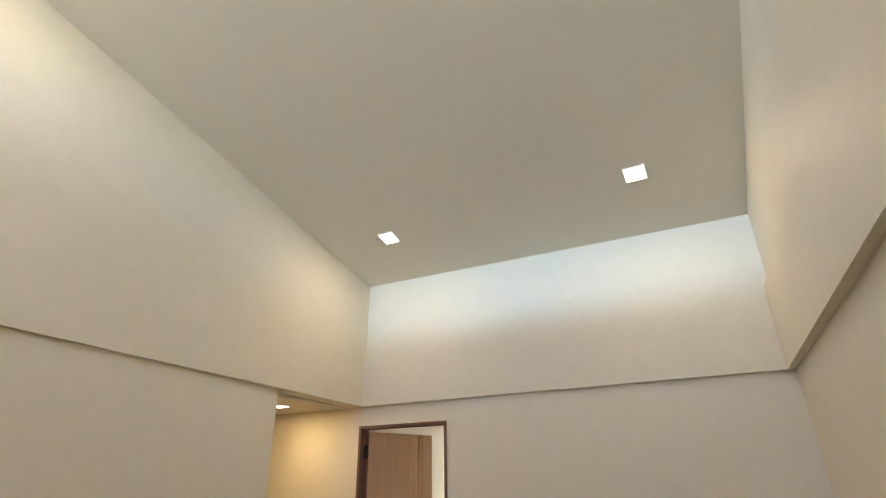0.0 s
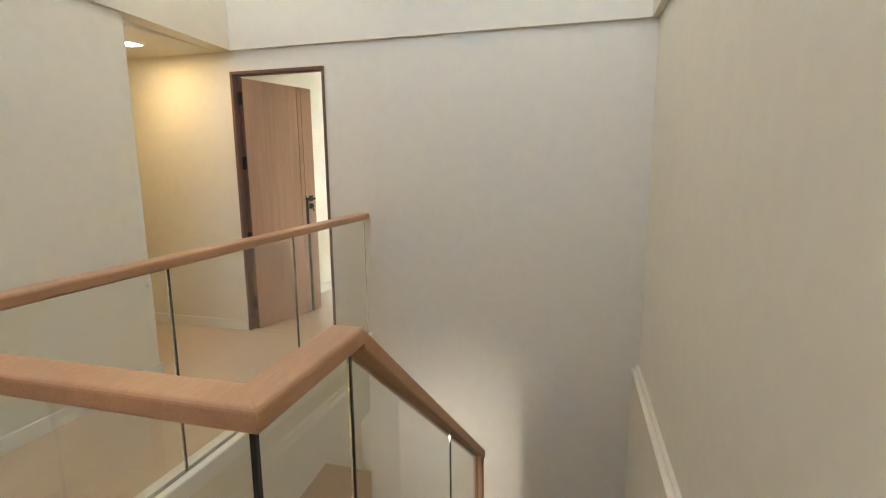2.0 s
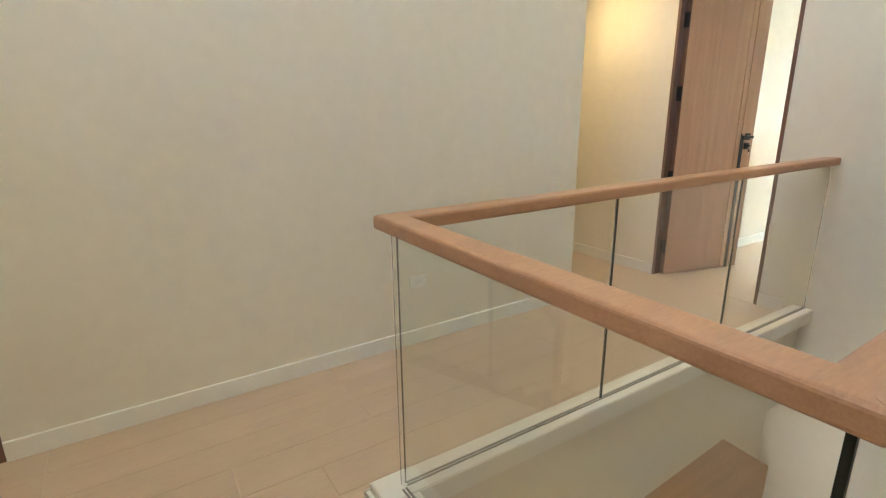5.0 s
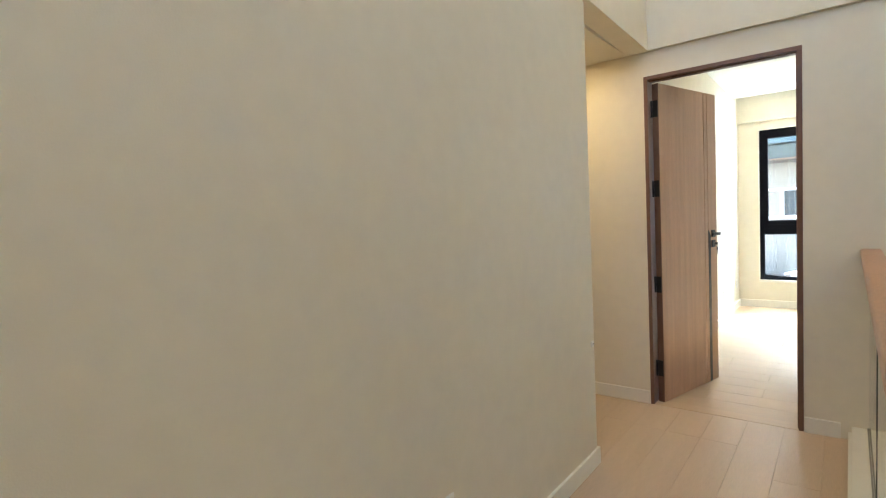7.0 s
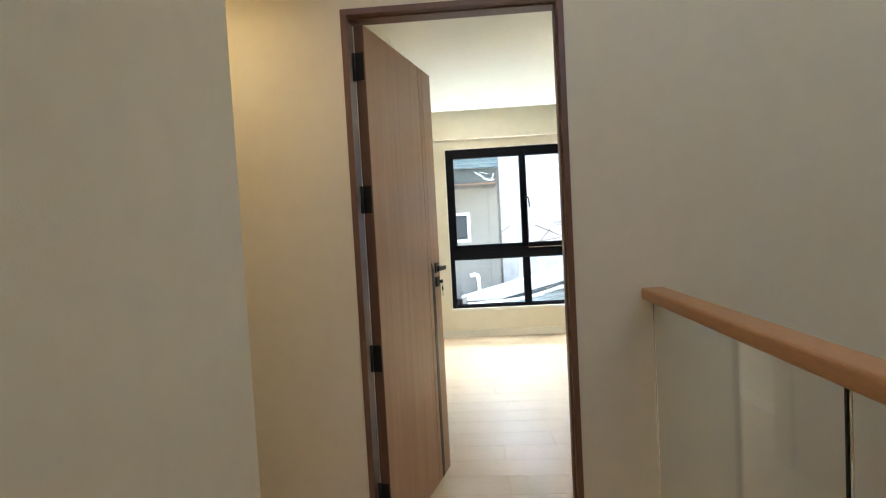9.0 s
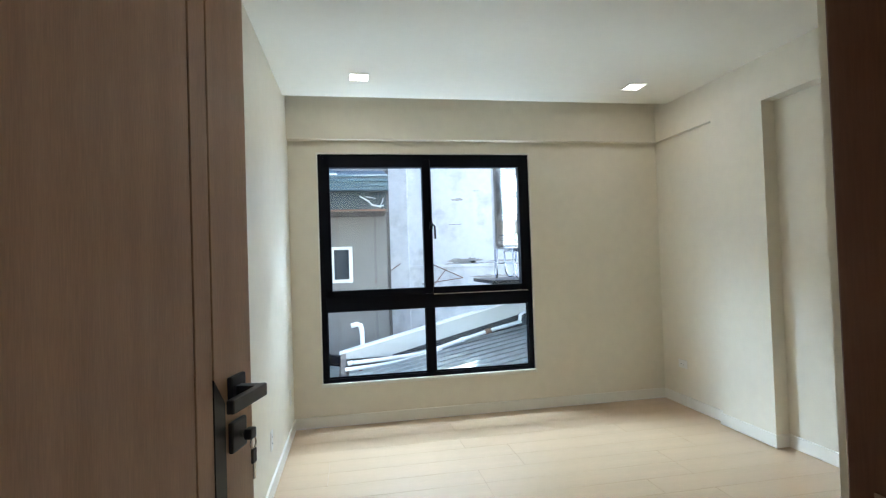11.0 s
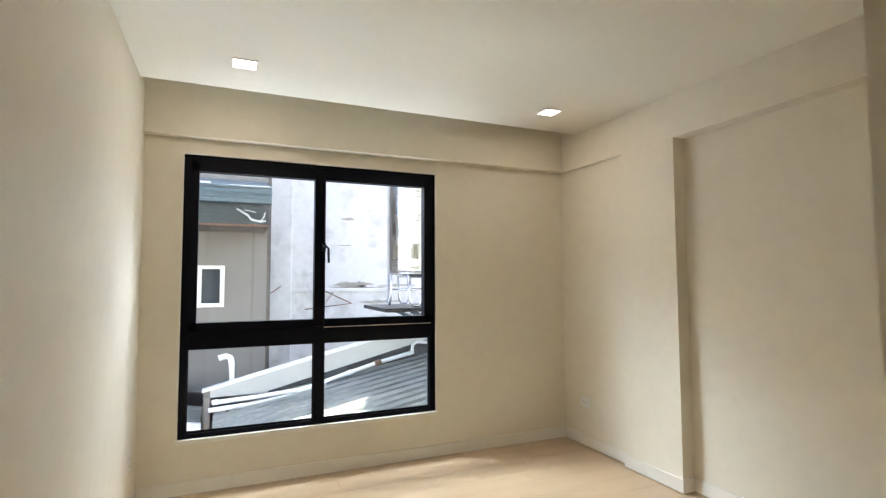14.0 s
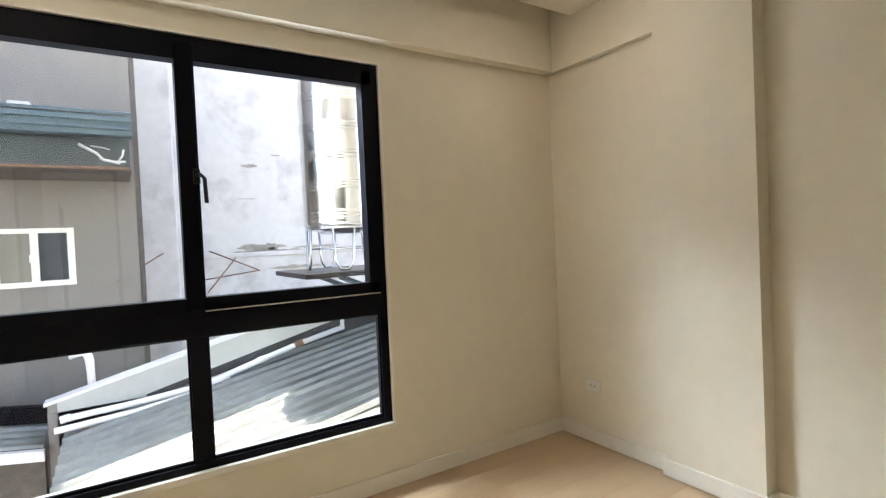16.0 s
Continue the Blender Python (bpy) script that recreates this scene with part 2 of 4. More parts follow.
# high window is unseen, inferred from the cool light on the upper walls
structure("wall_south", boxes((-1.7, 3.8, NEAR - 0.1, NEAR, -3.2, 3.80), (-1.7, 0.1, NEAR - 0.1, NEAR, 3.80, 4.38), (3.3, 3.8, NEAR - 0.1, NEAR, 3.80, 4.38), (-1.7, 3.8, NEAR - 0.1, NEAR, 4.38, 4.75)), PAINT, "painted wall with a high window")
# added strip lamp for low bright sky under the eaves, through the high window
lamp("clerestory_sky_lamp", "AREA", 3.1, COOL, look((1.7, NEAR - 5.0, 4.66), (1.7, 0, 3.3)), 4.5, 0.22, 60)
structure("ceiling_corridor", boxes((-1.7, -0.1, -1.0, -0.0005, 2.3, 2.42), (-1.7, -0.36, NEAR, -1.0, 2.302, 2.42)), CEIL)
structure("trim_bulkhead_west", prism([(-0.1, -0.0005), (-0.1, NEAR), (0.036, NEAR), (0.036, -0.0005)], lambda x, y: 2.3 - 0.03 * y, lambda x, y: roof_z(x, y) + 0.05), PAINT, "painted bulkhead under the raised ceiling")
structure("trim_bulkhead_east_upper", prism([(rx(0, 3.264), -0.0005), (rx(NEAR, 3.264), NEAR), (rx(NEAR, 3.5), NEAR), (rx(0, 3.5), -0.0005)], 2.3, lambda x, y: roof_z(x, y) + 0.05), PAINT)
structure("trim_bulkhead_east", prism([(rx(0, 3.23), -0.0005), (rx(NEAR, 3.23), NEAR), (rx(NEAR, 3.2635), NEAR), (rx(0, 3.2635), -0.0005)], 2.3, 2.83), PAINT, "lower band of the painted bulkhead")
structure("trim_bulkhead_north", boxes((0.037, 3.2295, -0.03, -0.0005, 2.3, 2.76)), PAINT, "lower band of the painted bulkhead")
structure("ceiling", prism([(-0.1, 0.1), (-0.1, NEAR), (3.75, NEAR), (3.75, 0.1)], roof_z, lambda x, y: roof_z(x, y) + 0.12), CEIL, "sloping painted ceiling over the stairwell")

# landing slab, with the stair opening left out
WX0, WX1, WY = 1.055, 2.40, -3.115           # opening: from x WX0, stair side WX1, near side WY
TOP = -2.71                                # first nosing
structure("floor", boxes((-1.7, WX0, NEAR, 0.1005, -0.25, F - 0.012), (WX0, 3.7, NEAR, WY, -0.25, F - 0.012), (WX1, rx(-3), WY, TOP, -0.25, F - 0.012)), GROUT, "landing slab under the boards")
# brown puts the soft warm shade of the stairwell into the wall's colour
structure("wall_under_landing", side([(WY, -3.2), (WY, -0.76), (-0.74, -0.735), (-0.0005, -1.27), (-0.0005, -3.2)], WX0, 1.13), WELL_SHADE, "wall beside the lower flight, coloured brown for its shade")
structure("fascia_deep", side([(WY, -0.88), (WY, -0.25), (-0.0005, -0.25), (-0.0005, -0.70), (-0.74, -0.705)], WX0, 1.145), PAINT, "painted downstand beam under the landing edge")
structure("wall_under_landing_end", boxes((1.0, 1.05, -0.95, -0.0005, -1.45, -0.26)), PAINT, "painted wall end above the brown wall")
structure("wall_lower_west", boxes((-0.7, -0.6, NEAR, 0.0, -3.12, -0.25)), PAINT)
structure("fascia", boxes((WX0, 1.15, WY, -0.0005, -0.25, F - 0.012), (1.15, WX1, WY, WY + 0.09, -0.32, F - 0.012)), PAINT, "painted edge of the landing slab")


def skew(x, y):
    return x + 0.032 * (y + 3.032) / 3.032      # the long side of the kerb and rail runs slightly askew


def kerb(x0, x1, y0, y1, z0, z1):
    bm = prism([(skew(x0, y0), y0), (skew(x1, y0), y0), (skew(x1, y1), y1), (skew(x0, y1), y1)], z0, z1)
    bmesh.ops.bevel(bm, geom=[ed for ed in bm.edges if min(v.co.z for v in ed.verts) > z1 - 0.001], offset=0.004, segments=2, affect="EDGES")
    return bm


structure("trim_kerb", kerb(1.045, 1.18, WY - 0.01, -0.0005, F - 0.012, 0.003), TRIM, "white kerb that holds the glass")
structure("trim_kerb", boxes((1.1805, WX1, WY - 0.01, WY + 0.125, F - 0.012, 0.003), bevel=0.004), TRIM, "white kerb that holds the glass")
structure("trim_kerb_foot", kerb(1.03, 1.0445, WY - 0.028, -0.0005, F, F + 0.045), TRIM)
structure("trim_kerb_foot", boxes((1.045, WX1, WY - 0.028, WY - 0.0105, F, F + 0.045), bevel=0.003), TRIM)


def baseboards():
    h = F + 0.09
    rows = [(WEST, WEST + 0.014, DOOR2[1] + 0.001, -0.986, F, h), (-1.7, WEST - 0.0005, -1.0, -0.986, F, h), (-1.7, -0.001, -0.014, -0.0005, F, h), (0.861, 1.029, -0.014, -0.0005, F, h)]
    for r in rows:
        structure("baseboard", boxes(r, bevel=0.003), TRIM)
    structure("baseboard", prism([(rx(NEAR) - 0.014, NEAR), (rx(NEAR), NEAR), (rx(TOP), TOP), (rx(TOP) - 0.014, TOP)], F, h), TRIM)


baseboards()

# ---- stairs ----
RISE, GO, STEPS = 0.168, 0.25, 6


def tread(parent, pts, z, name="tread"):
    bm = prism(pts, z - 0.03, z)
    bmesh.ops.bevel(bm, geom=[e2 for e2 in bm.edges if abs(e2.verts[0].co.z - e2.verts[1].co.z) < 1e-6 and e2.verts[0].co.z > z - 0.01], offset=0.004, segments=2, affect="EDGES")
    return part(name, bm, TILE, parent)


def flight():
    st = thing("staircase", "dark grey stone-tiled winder staircase with white side boards", "staircase")
    outline = [(TOP, -0.25)]
    zig = [(TOP, F - 0.03)]
    for i in range(1, STEPS + 1):
        y, z = TOP + GO * (i - 1), F - RISE * i
        zig += [(y, z - 0.03), (y + GO, z - 0.03)]
    zig[-1] = (TOP + GO * STEPS, zig[-1][1])
    body = zig + [(TOP + GO * STEPS, -1.55), (TOP + 0.3, -0.6), (TOP, -0.45)]
    part("carcass", side(body, WX1 - 0.06, 3.25), TILE, st)
    for i in range(1, STEPS + 1):
        y, z = TOP + GO * (i - 1) - 0.012, F - RISE * i
        xr = rx(y + 0.1, 3.226)
        mid = (WX1 + xr) / 2 + 0.02
        tread(st, [(WX1 - 0.05, y), (mid, y), (mid, y + GO + 0.014), (WX1 - 0.05, y + GO + 0.014)], z)
        tread(st, [(mid + 0.001, y), (xr, y), (xr, y + GO + 0.014), (mid + 0.001, y + GO + 0.014)], z)
        part("riser", boxes((WX1 - 0.05, xr, y + 0.01, y + 0.013, z + 0.0005, z + RISE - 0.031)), TILE, st)
    n0 = (2.34, -1.21)
    e0 = TOP + GO * STEPS
    fans = [([n0, (3.29, e0), (3.275, -0.96)], -1.245), ([n0, (3.275, -0.96), (3.26, -0.62)], -1.41), ([n0, (3.26, -0.62), (3.205, -0.001), (2.99, -0.001)], -1.57), ([n0, (2.99, -0.001), (2.36, -0.001), (2.34, -1.2)], -1.755), ([(2.34, -1.25), (2.358, -0.001), (1.75, -0.001), (1.75, -1.25)], -1.756), ([(1.748, -1.25), (1.748, -0.001), (1.161, -0.001), (1.161, -1.25)], -1.757)]
    for pts, z in fans:
        part("winder_base", prism(pts, -3.1, z - 0.031), TILE, st)
        tread(st, pts, z, "winder_tread")
    for i in range(6):
        y, z = -1.25 - 0.25 * i, -1.757 - 0.17 * (i + 1)
        part("lower_base", boxes((1.161, 2.28, y - 0.25, y, -3.1, z - 0.031)), TILE, st)
        tread(st, [(1.161, y - 0.25), (2.28, y - 0.25), (2.28, y + 0.012), (1.161, y + 0.012)], z, "lower_tread")
    part("caulk", boxes((1.75, 2.358, -0.006, -0.001, -1.7555, -1.747), (2.361, 2.988, -0.006, -0.001, -1.7545, -1.746), (2.993, 3.20, -0.006, -0.001, -1.5695, -1.561)), TRIM, st, "white caulk along the wall")
    part("tile_joint", boxes((2.357, 2.359, -1.2, -0.007, -1.7545, -1.7538), (2.66, 2.6618, -0.60, -0.007, -1.7545, -1.7538)), GASKET, st)
    slope = 0.655
    y1 = -1.16
    top = lambda y: 0.003 - max(0, y - (TOP - 0.06)) * slope
    pts = [(WY + 0.126, F - 0.012), (WY + 0.126, 0.003), (TOP - 0.06, 0.003), (y1, top(y1)), (y1, top(y1) - 0.75), (TOP + 0.2, -0.62), (TOP, -0.5), (WY + 0.126, -0.5)]
    part("stringer", side(pts, 2.275, 2.41), TRIM, st, "white painted stringer")
    return st


flight()
structure("wall_between_flights", side([(-3.1, -0.26), (-2.7, -0.5), (-1.25, -1.5), (-1.25, -3.1), (-3.1, -3.1)], 2.29, 2.335), PAINT)
structure("floor_lower", boxes((-1.7, 3.7, NEAR, 0.1, -3.25, -3.12)), TILE)
structure("wall_lower_south", boxes((1.16, 3.4, -3.9, -3.8, -3.12, -0.25)), PAINT)


# ---- balustrade ----
RX0, RY0, RX1, RZ = 1.125, -3.032, 2.315, 0.997


def bar(a, b, w, h, mat, name, parent, cut0=None, cut1=None, label=""):
    """A handrail length from a to b (top centre line), with upright end planes given by plan directions."""
    a, b = Vector(a), Vector(b)
    d = Vector((b.x - a.x, b.y - a.y, 0)).normalized()
    s = Vector((d.y, -d.x, 0))
    bm = bmesh.new()
    r, prof = 0.010, []
    for cx, cz, a0 in ((-w / 2 + r, -r, 180), (w / 2 - r, -r, 90), (w / 2 - r, -h + r, 0), (-w / 2 + r, -h + r, -90)):
        prof += [(cx + r * math.cos(radians(a0 - k)), cz + r * math.sin(radians(a0 - k))) for k in (0, 30, 60, 90)]
    rings = []
    for p, cut in ((a, cut0), (b, cut1)):
        ring = []
        for u, v in prof:
            shift = (cut or 0) * u
            q = p + s * u + d * shift + Vector((0, 0, v))
            q.z += (b.z - a.z) / max((b - a).xy.length, 1e-6) * shift
            ring.append(bm.verts.new(q))
        rings.append(ring)
    n = len(prof)
    for k in range(n):
        bm.faces.new((rings[0][k], rings[0][(k + 1) % n], rings[1][(k + 1) % n], rings[1][k]))
    bm.faces.new(rings[0][::-1])
    bm.faces.new(rings[1])
    bmesh.ops.recalc_face_normals(bm, faces=bm.faces)
    return part(name, bm, mat, parent, label)


def pane(bm_pts, x0, x1, name, parent, mat=GLASS):
    ob = part(name, side(bm_pts, x0, x1), mat, parent)
    ob.visible_shadow = False
    return ob


def balustrade():
    b = thing("balustrade", "frameless glass balustrade with a square brown wooden handrail", "railing")
    w, h = 0.088, 0.046
    P = [(skew(RX0, 0), -0.001, RZ), (RX0, RY0, RZ), (RX1, RY0, RZ), (RX1 - 0.006, -2.655, RZ), (2.303, -1.06, -0.255)]
    bar(P[0], P[1], w, h, RAIL, "handrail", b, 0, 1)
    bar(P[1], P[2], w, h, RAIL, "handrail", b, -1, 1)
    bar(P[2], P[3], w, h, RAIL, "handrail", b, -1, 0)
    bar(P[3], P[4], w, h + 0.012, RAIL, "handrail", b, 0, 0)
    part("newel_post", boxes((2.278, 2.343, -1.112, -1.064, -1.103, -0.262), bevel=0.005), RAIL, b, "square brown wooden end post")
    g, zt, zb = 0.006, RZ - h + 0.01, -0.015
    cuts = [-0.004, -1.03, -1.99, RY0 + 0.012]
    for y1, y0 in zip(cuts, cuts[1:]):
        q0, q1 = y0 + 0.006, y1 - 0.006
        ob = part("glass_panel", prism([(skew(RX0 - g, q0), q0), (skew(RX0 + g, q0), q0), (skew(RX0 + g, q1), q1), (skew(RX0 - g, q1), q1)], zb, zt), GLASS, b)
        ob.visible_shadow = False
        if y1 < -0.1:
            xe = skew(RX0, y1)
            part("glass_edge", boxes((xe - g - 0.002, xe + g + 0.002, y1 - 0.004, y1 + 0.004, zb, zt)), GLASS_EDGE, b)
    ob = part("glass_panel", boxes((RX0 - g, RX1 - 0.004, RY0 - 0.0044, RY0 + 0.0044, zb, zt)), GLASS, b)
    ob.visible_shadow = False
    slope_r = (P[4][2] - P[3][2]) / (P[4][1] - P[3][1])
    rail_z = lambda y: min(zt, zt + slope_r * (y + 2.655))
    kerb_z = lambda y: -0.015 - max(0, y - (TOP - 0.06)) * 0.655
    cuts = [RY0, -2.67, -1.74, -1.12]
    for y0, y1 in zip(cuts, cuts[1:]):
        lo, hi = y0 + 0.008, y1 - 0.008
        mids = [y for y in (TOP - 0.06, -2.655) if lo < y < hi]
        pts = [(y, kerb_z(y)) for y in (lo, *mids, hi)] + [(y, rail_z(y)) for y in (hi, *mids[::-1], lo)]
        pane(pts, RX1 - g, RX1 + g, "glass_panel", b)
    for y in cuts[:3]:
        part("glass_edge", boxes((RX1 - 0.0035, RX1 + 0.008, y - 0.0045, y + 0.0045, kerb_z(y) - 0.01, rail_z(y) + 0.004)), GLASS_EDGE, b, "dark green glass edge")
    for s in (-1, 1):
        a0, a1 = sorted((s * (g + 0.0005), s * (g + 0.007)))
        part("gasket", prism([(RX0 + a0, RY0 + 0.02), (RX0 + a1, RY0 + 0.02), (skew(RX0 + a1, 0), -0.002), (skew(RX0 + a0, 0), -0.002)], 0.0035, 0.0075), GASKET, b, "grey glazing gasket")
        part("gasket", boxes((RX0 + 0.02, RX1 - 0.02, RY0 + a0, RY0 + a1, 0.0035, 0.0075)), GASKET, b)
    return b


balustrade()


# ---- doors ----
def door_frame(x0, x1, y0, y1, top, w=0.024):
    f = thing("door_1", "dark brown wooden door frame with an open doorway", "door frame", kind="structure")
    part("jamb", boxes((x0, x0 + w, y0, y1, F, top - w), bevel=0.002), FRAMEWOOD, f)
    part("jamb", boxes((x1 - w, x1, y0, y1, F, top - w), bevel=0.002), FRAMEWOOD, f)
    part("head", boxes((x0, x1, y0, y1, top - w, top), bevel=0.002), FRAMEWOOD, f)
    part("stop", boxes((x1 - w - 0.007, x1 - w, y0 + 0.03, y0 + 0.06, F, top - w - 0.007)), FRAMEWOOD, f)
    part("stop", boxes((x0 + w, x1 - w, y0 + 0.03, y0 + 0.06, top - w - 0.007, top - w)), FRAMEWOOD, f)
    part("strike_plate", boxes((x1 - w - 0.003, x1 - w, y0 + 0.065, y0 + 0.09, 0.93, 1.1)), STEEL, f, "steel strike plate")
    part("threshold", boxes((x0 + w, x1 - w, y0 + 0.004, y1 - 0.004, F - 0.008, F + 0.002)), OAK, f, "flat oak threshold strip")
    return f


door_frame(0.0, 0.86, -0.006, 0.106, 2.14)


def swing_door():
    d = thing("bedroom_door", "brown wood-veneer door standing wide open with black lever handle", "door", m=pose(0.08, 0.04, 0, 0, 0, 74.5))
    W, T, H0, H1 = 0.768, 0.042, F + 0.01, 2.094
    g1, g2, gw = 0.588, 0.638, 0.005
    for a, b2 in ((0, g1), (g1 + gw, g2), (g2 + gw, W)):
        part("leaf_panel", boxes((a, b2, 0.0, T, H0, H1), bevel=0.0012), DOORWOOD, d)
    for a in (g1, g2):
        part("groove", boxes((a, a + gw, 0.005, T - 0.005, H0 + 0.001, H1 - 0.001)), BLACK, d, "dark inlaid groove")
    part("inlay_strip", side([(-0.0015, H0), (0.003, H0), (0.003, 1.0), (-0.0015, 1.0)], g2 + 0.001, g2 + 0.034), HARD, d, "dark metal inlay strip")
    tip = prism([(g2 + 0.001, 1.0), (g2 + 0.034, 1.0), (g2 + 0.034, 1.045), (g2 + 0.001, 1.09)], -0.0015, 0.003)
    bmesh.ops.transform(tip, matrix=Matrix(((1, 0, 0, 0), (0, 0, 1, 0), (0, 1, 0, 0), (0, 0, 0, 1))), verts=tip.verts)
    bmesh.ops.recalc_face_normals(tip, faces=tip.faces)
    part("inlay_tip", tip, HARD, d)
    edge = part("hinge_edge", boxes((-0.003, -0.0002, 0.0005, T - 0.0005, H0, H1)), FRAMEWOOD, d, "dark brown door edge")
    for z in (0.17, 0.75, 1.40, 1.93):
        hinge = part("hinge", boxes((-0.006, -0.003, 0.004, T + 0.004, z - 0.055, z + 0.055)), HARD, d, "black butt hinge")
        part("knuckle", tube([(-0.008, T + 0.004, z - 0.055), (-0.008, T + 0.004, z + 0.055)], 0.007), HARD, hinge)
    for s, f in ((-1, 0.0), (1, T)):
        y0, y1 = sorted((f, f + s * 0.009))
        lx = W - 0.062
        part("rosette", boxes((lx - 0.026, lx + 0.026, y0, y1, 1.03, 1.085), bevel=0.004), HARD, d)
        part("neck", boxes((lx - 0.010, lx + 0.010, *sorted((f + s * 0.009, f + s * 0.042)), 1.047, 1.067)), HARD, d)
        part("lever", boxes((lx - 0.105, lx + 0.011, *sorted((f + s * 0.042, f + s * 0.055)), 1.046, 1.068), bevel=0.003), HARD, d, "black lever handle")
        part("lock_plate", boxes((lx - 0.026, lx + 0.026, y0, y1, 0.955, 1.008), bevel=0.004), HARD, d)
    part("key", boxes((lx - 0.003, lx + 0.003, -0.02, -0.009, 0.977, 0.988)), STEEL, d)
    part("key_bow", boxes((lx - 0.010, lx + 0.010, -0.034, -0.02, 0.974, 0.992), bevel=0.003), HARD, d)
    loop = [(lx + 0.010 * math.cos(k), -0.032, 0.966 + 0.010 * math.sin(k)) for k in np.linspace(0, 2 * math.pi, 13)]
    part("key_ring", tube(loop, 0.0014, 6), STEEL, d)
    part("spare_key", boxes((lx - 0.007, lx + 0.007, -0.035, -0.030, 0.932, 0.957), bevel=0.002), HARD, d)
    part("spare_key_blade", boxes((lx - 0.003, lx + 0.003, -0.034, -0.031, 0.905, 0.933)), STEEL, d)
    return d


swing_door()


def closed_door():
    f = thing("door_2", "closed brown wooden door in a dark frame", "door", kind="structure")
    y0, y1 = DOOR2
    part("jamb", boxes((-0.11, WEST + 0.006, y0, y0 + 0.036, F, 2.104)), FRAMEWOOD, f)
    part("jamb", boxes((-0.11, WEST + 0.006, y1 - 0.036, y1, F, 2.104)), FRAMEWOOD, f)
    part("head", boxes((-0.11, WEST + 0.006, y0, y1, 2.104, 2.14)), FRAMEWOOD, f)
    part("leaf", boxes((-0.09, -0.05, y0 + 0.038, y1 - 0.038, F + 0.006, 2.102)), DOORWOOD, f)
    part("lever", boxes((-0.0495, -0.01, y0 + 0.09, y0 + 0.2, 1.04, 1.065)), HARD, f)


closed_door()

# ---- bedroom: structure ----
KB, OX, OY, OZ = 1.069, -0.026, 0.0144, -0.068      # bedroom and yard: own grid, laid into the world
OUT = Matrix.Translation((OX, OY, OZ)) @ Matrix.Diagonal((KB, KB, KB, 1))


def on(x, y, z):
    return (KB * x + OX, KB * y + OY, KB * z + OZ)


def rows_on(*rows, bevel=0.0):
    return boxes(*[(KB * a + OX, KB * b + OX, KB * c + OY, KB * d + OY, KB * e + OZ, KB * f + OZ) for a, b, c, d, e, f in rows], bevel=bevel)


BX0, BX1, BY1, BZ = 0.0, 3.065, 3.785, 2.48
BEAM_Y, LIP_Y = 3.715, 3.555              # face of the beam; edge of the ceiling before the curtain recess
COL0, COL1 = 2.575, 3.04                  # sides of the column
WN = (0.208, 1.945, 0.303, 2.116)          # window opening: x from, to; z from, to
TH = 0.16
structure("wall_bedroom_west", rows_on((-0.12, BX0, 0.081, BY1 + TH, 0, 2.7)), PAINT, "cream painted bedroom wall")
structure("wall_window", rows_on((BX0, WN[0], BY1, BY1 + TH, 0, 2.7), (WN[1], 3.4, BY1, BY1 + TH, 0, 2.7), (WN[0], WN[1], BY1, BY1 + TH, 0, WN[2]), (WN[0], WN[1], BY1, BY1 + TH, WN[3], 2.7)), PAINT, "cream painted wall round the large window")
structure("wall_bedroom_east", rows_on((BX1 + 0.095, 3.4, 0.081, COL0, 0, 2.2)), PAINT, "cream painted recessed wall")
structure("wall_bedroom_corner", rows_on((BX1 + 0.04, 3.4, COL1, BY1, 0, 2.2)), PAINT, "cream painted shallow recess beside the window")
structure("column", rows_on((BX1, 3.4, COL0, COL1, 0, 2.2)), PAINT, "flat cream painted column")
structure("beam_east", rows_on((BX1, 3.4, 0.081, BY1, 2.2, 2.7)), PAINT, "painted beam along the wall")
structure("beam_window", rows_on((BX0, BX1 - 0.0005, BEAM_Y, BY1 - 0.0005, 2.205, 2.64)), PAINT, "painted beam above the window")
structure("ceiling_bedroom", rows_on((BX0, BX1, 0.081, LIP_Y, BZ, 2.7), (BX0, BX1, LIP_Y, BY1 - 0.001, 2.64, 2.7)), CEIL, "white bedroom ceiling")
STX, STY = 1.567, 0.787
structure("wall_closet", rows_on((STX, BX1, 0.081, STY, 0, 2.405)), PAINT, "cream painted closet wall that juts into the room")
structure("wall_closet_top", rows_on((STX + 0.022, BX1, 0.081, STY - 0.02, 2.405, BZ - 0.0005)), PAINT)
structure("floor_bedroom", rows_on((BX0, 3.2, 0.081, BY1, -0.25, -0.0185)), GROUT, "bedroom slab under the boards")


def bedroom_baseboards():
    h, t = 0.081, 0.014
    e = BX1 + 0.095
    rows = [(BX0, BX0 + t, 0.085, BY1 - 0.0005, 0, h), (BX0 + t, e - 0.055 - t, BY1 - t, BY1 - 0.0005, 0, h), (e - 0.055 - t, e - 0.0555, COL1 + t, BY1 - t, 0, h), (BX1 - t, BX1 - 0.0005, COL0 - t, COL1 + t, 0, h), (BX1, e, COL0 - t, COL0 - 0.0005, 0, h), (e - t, e - 0.0005, STY, COL0 - t, 0, h), (STX, BX1, STY + 0.0005, STY + t, 0, h), (STX - t, STX - 0.0005, 0.0815, STY + t, 0, h), (0.861, STX - t, 0.0815, 0.081 + t, 0, h)]
    for r in rows:
        structure("baseboard", rows_on(r, bevel=0.003), TRIM)


bedroom_baseboards()


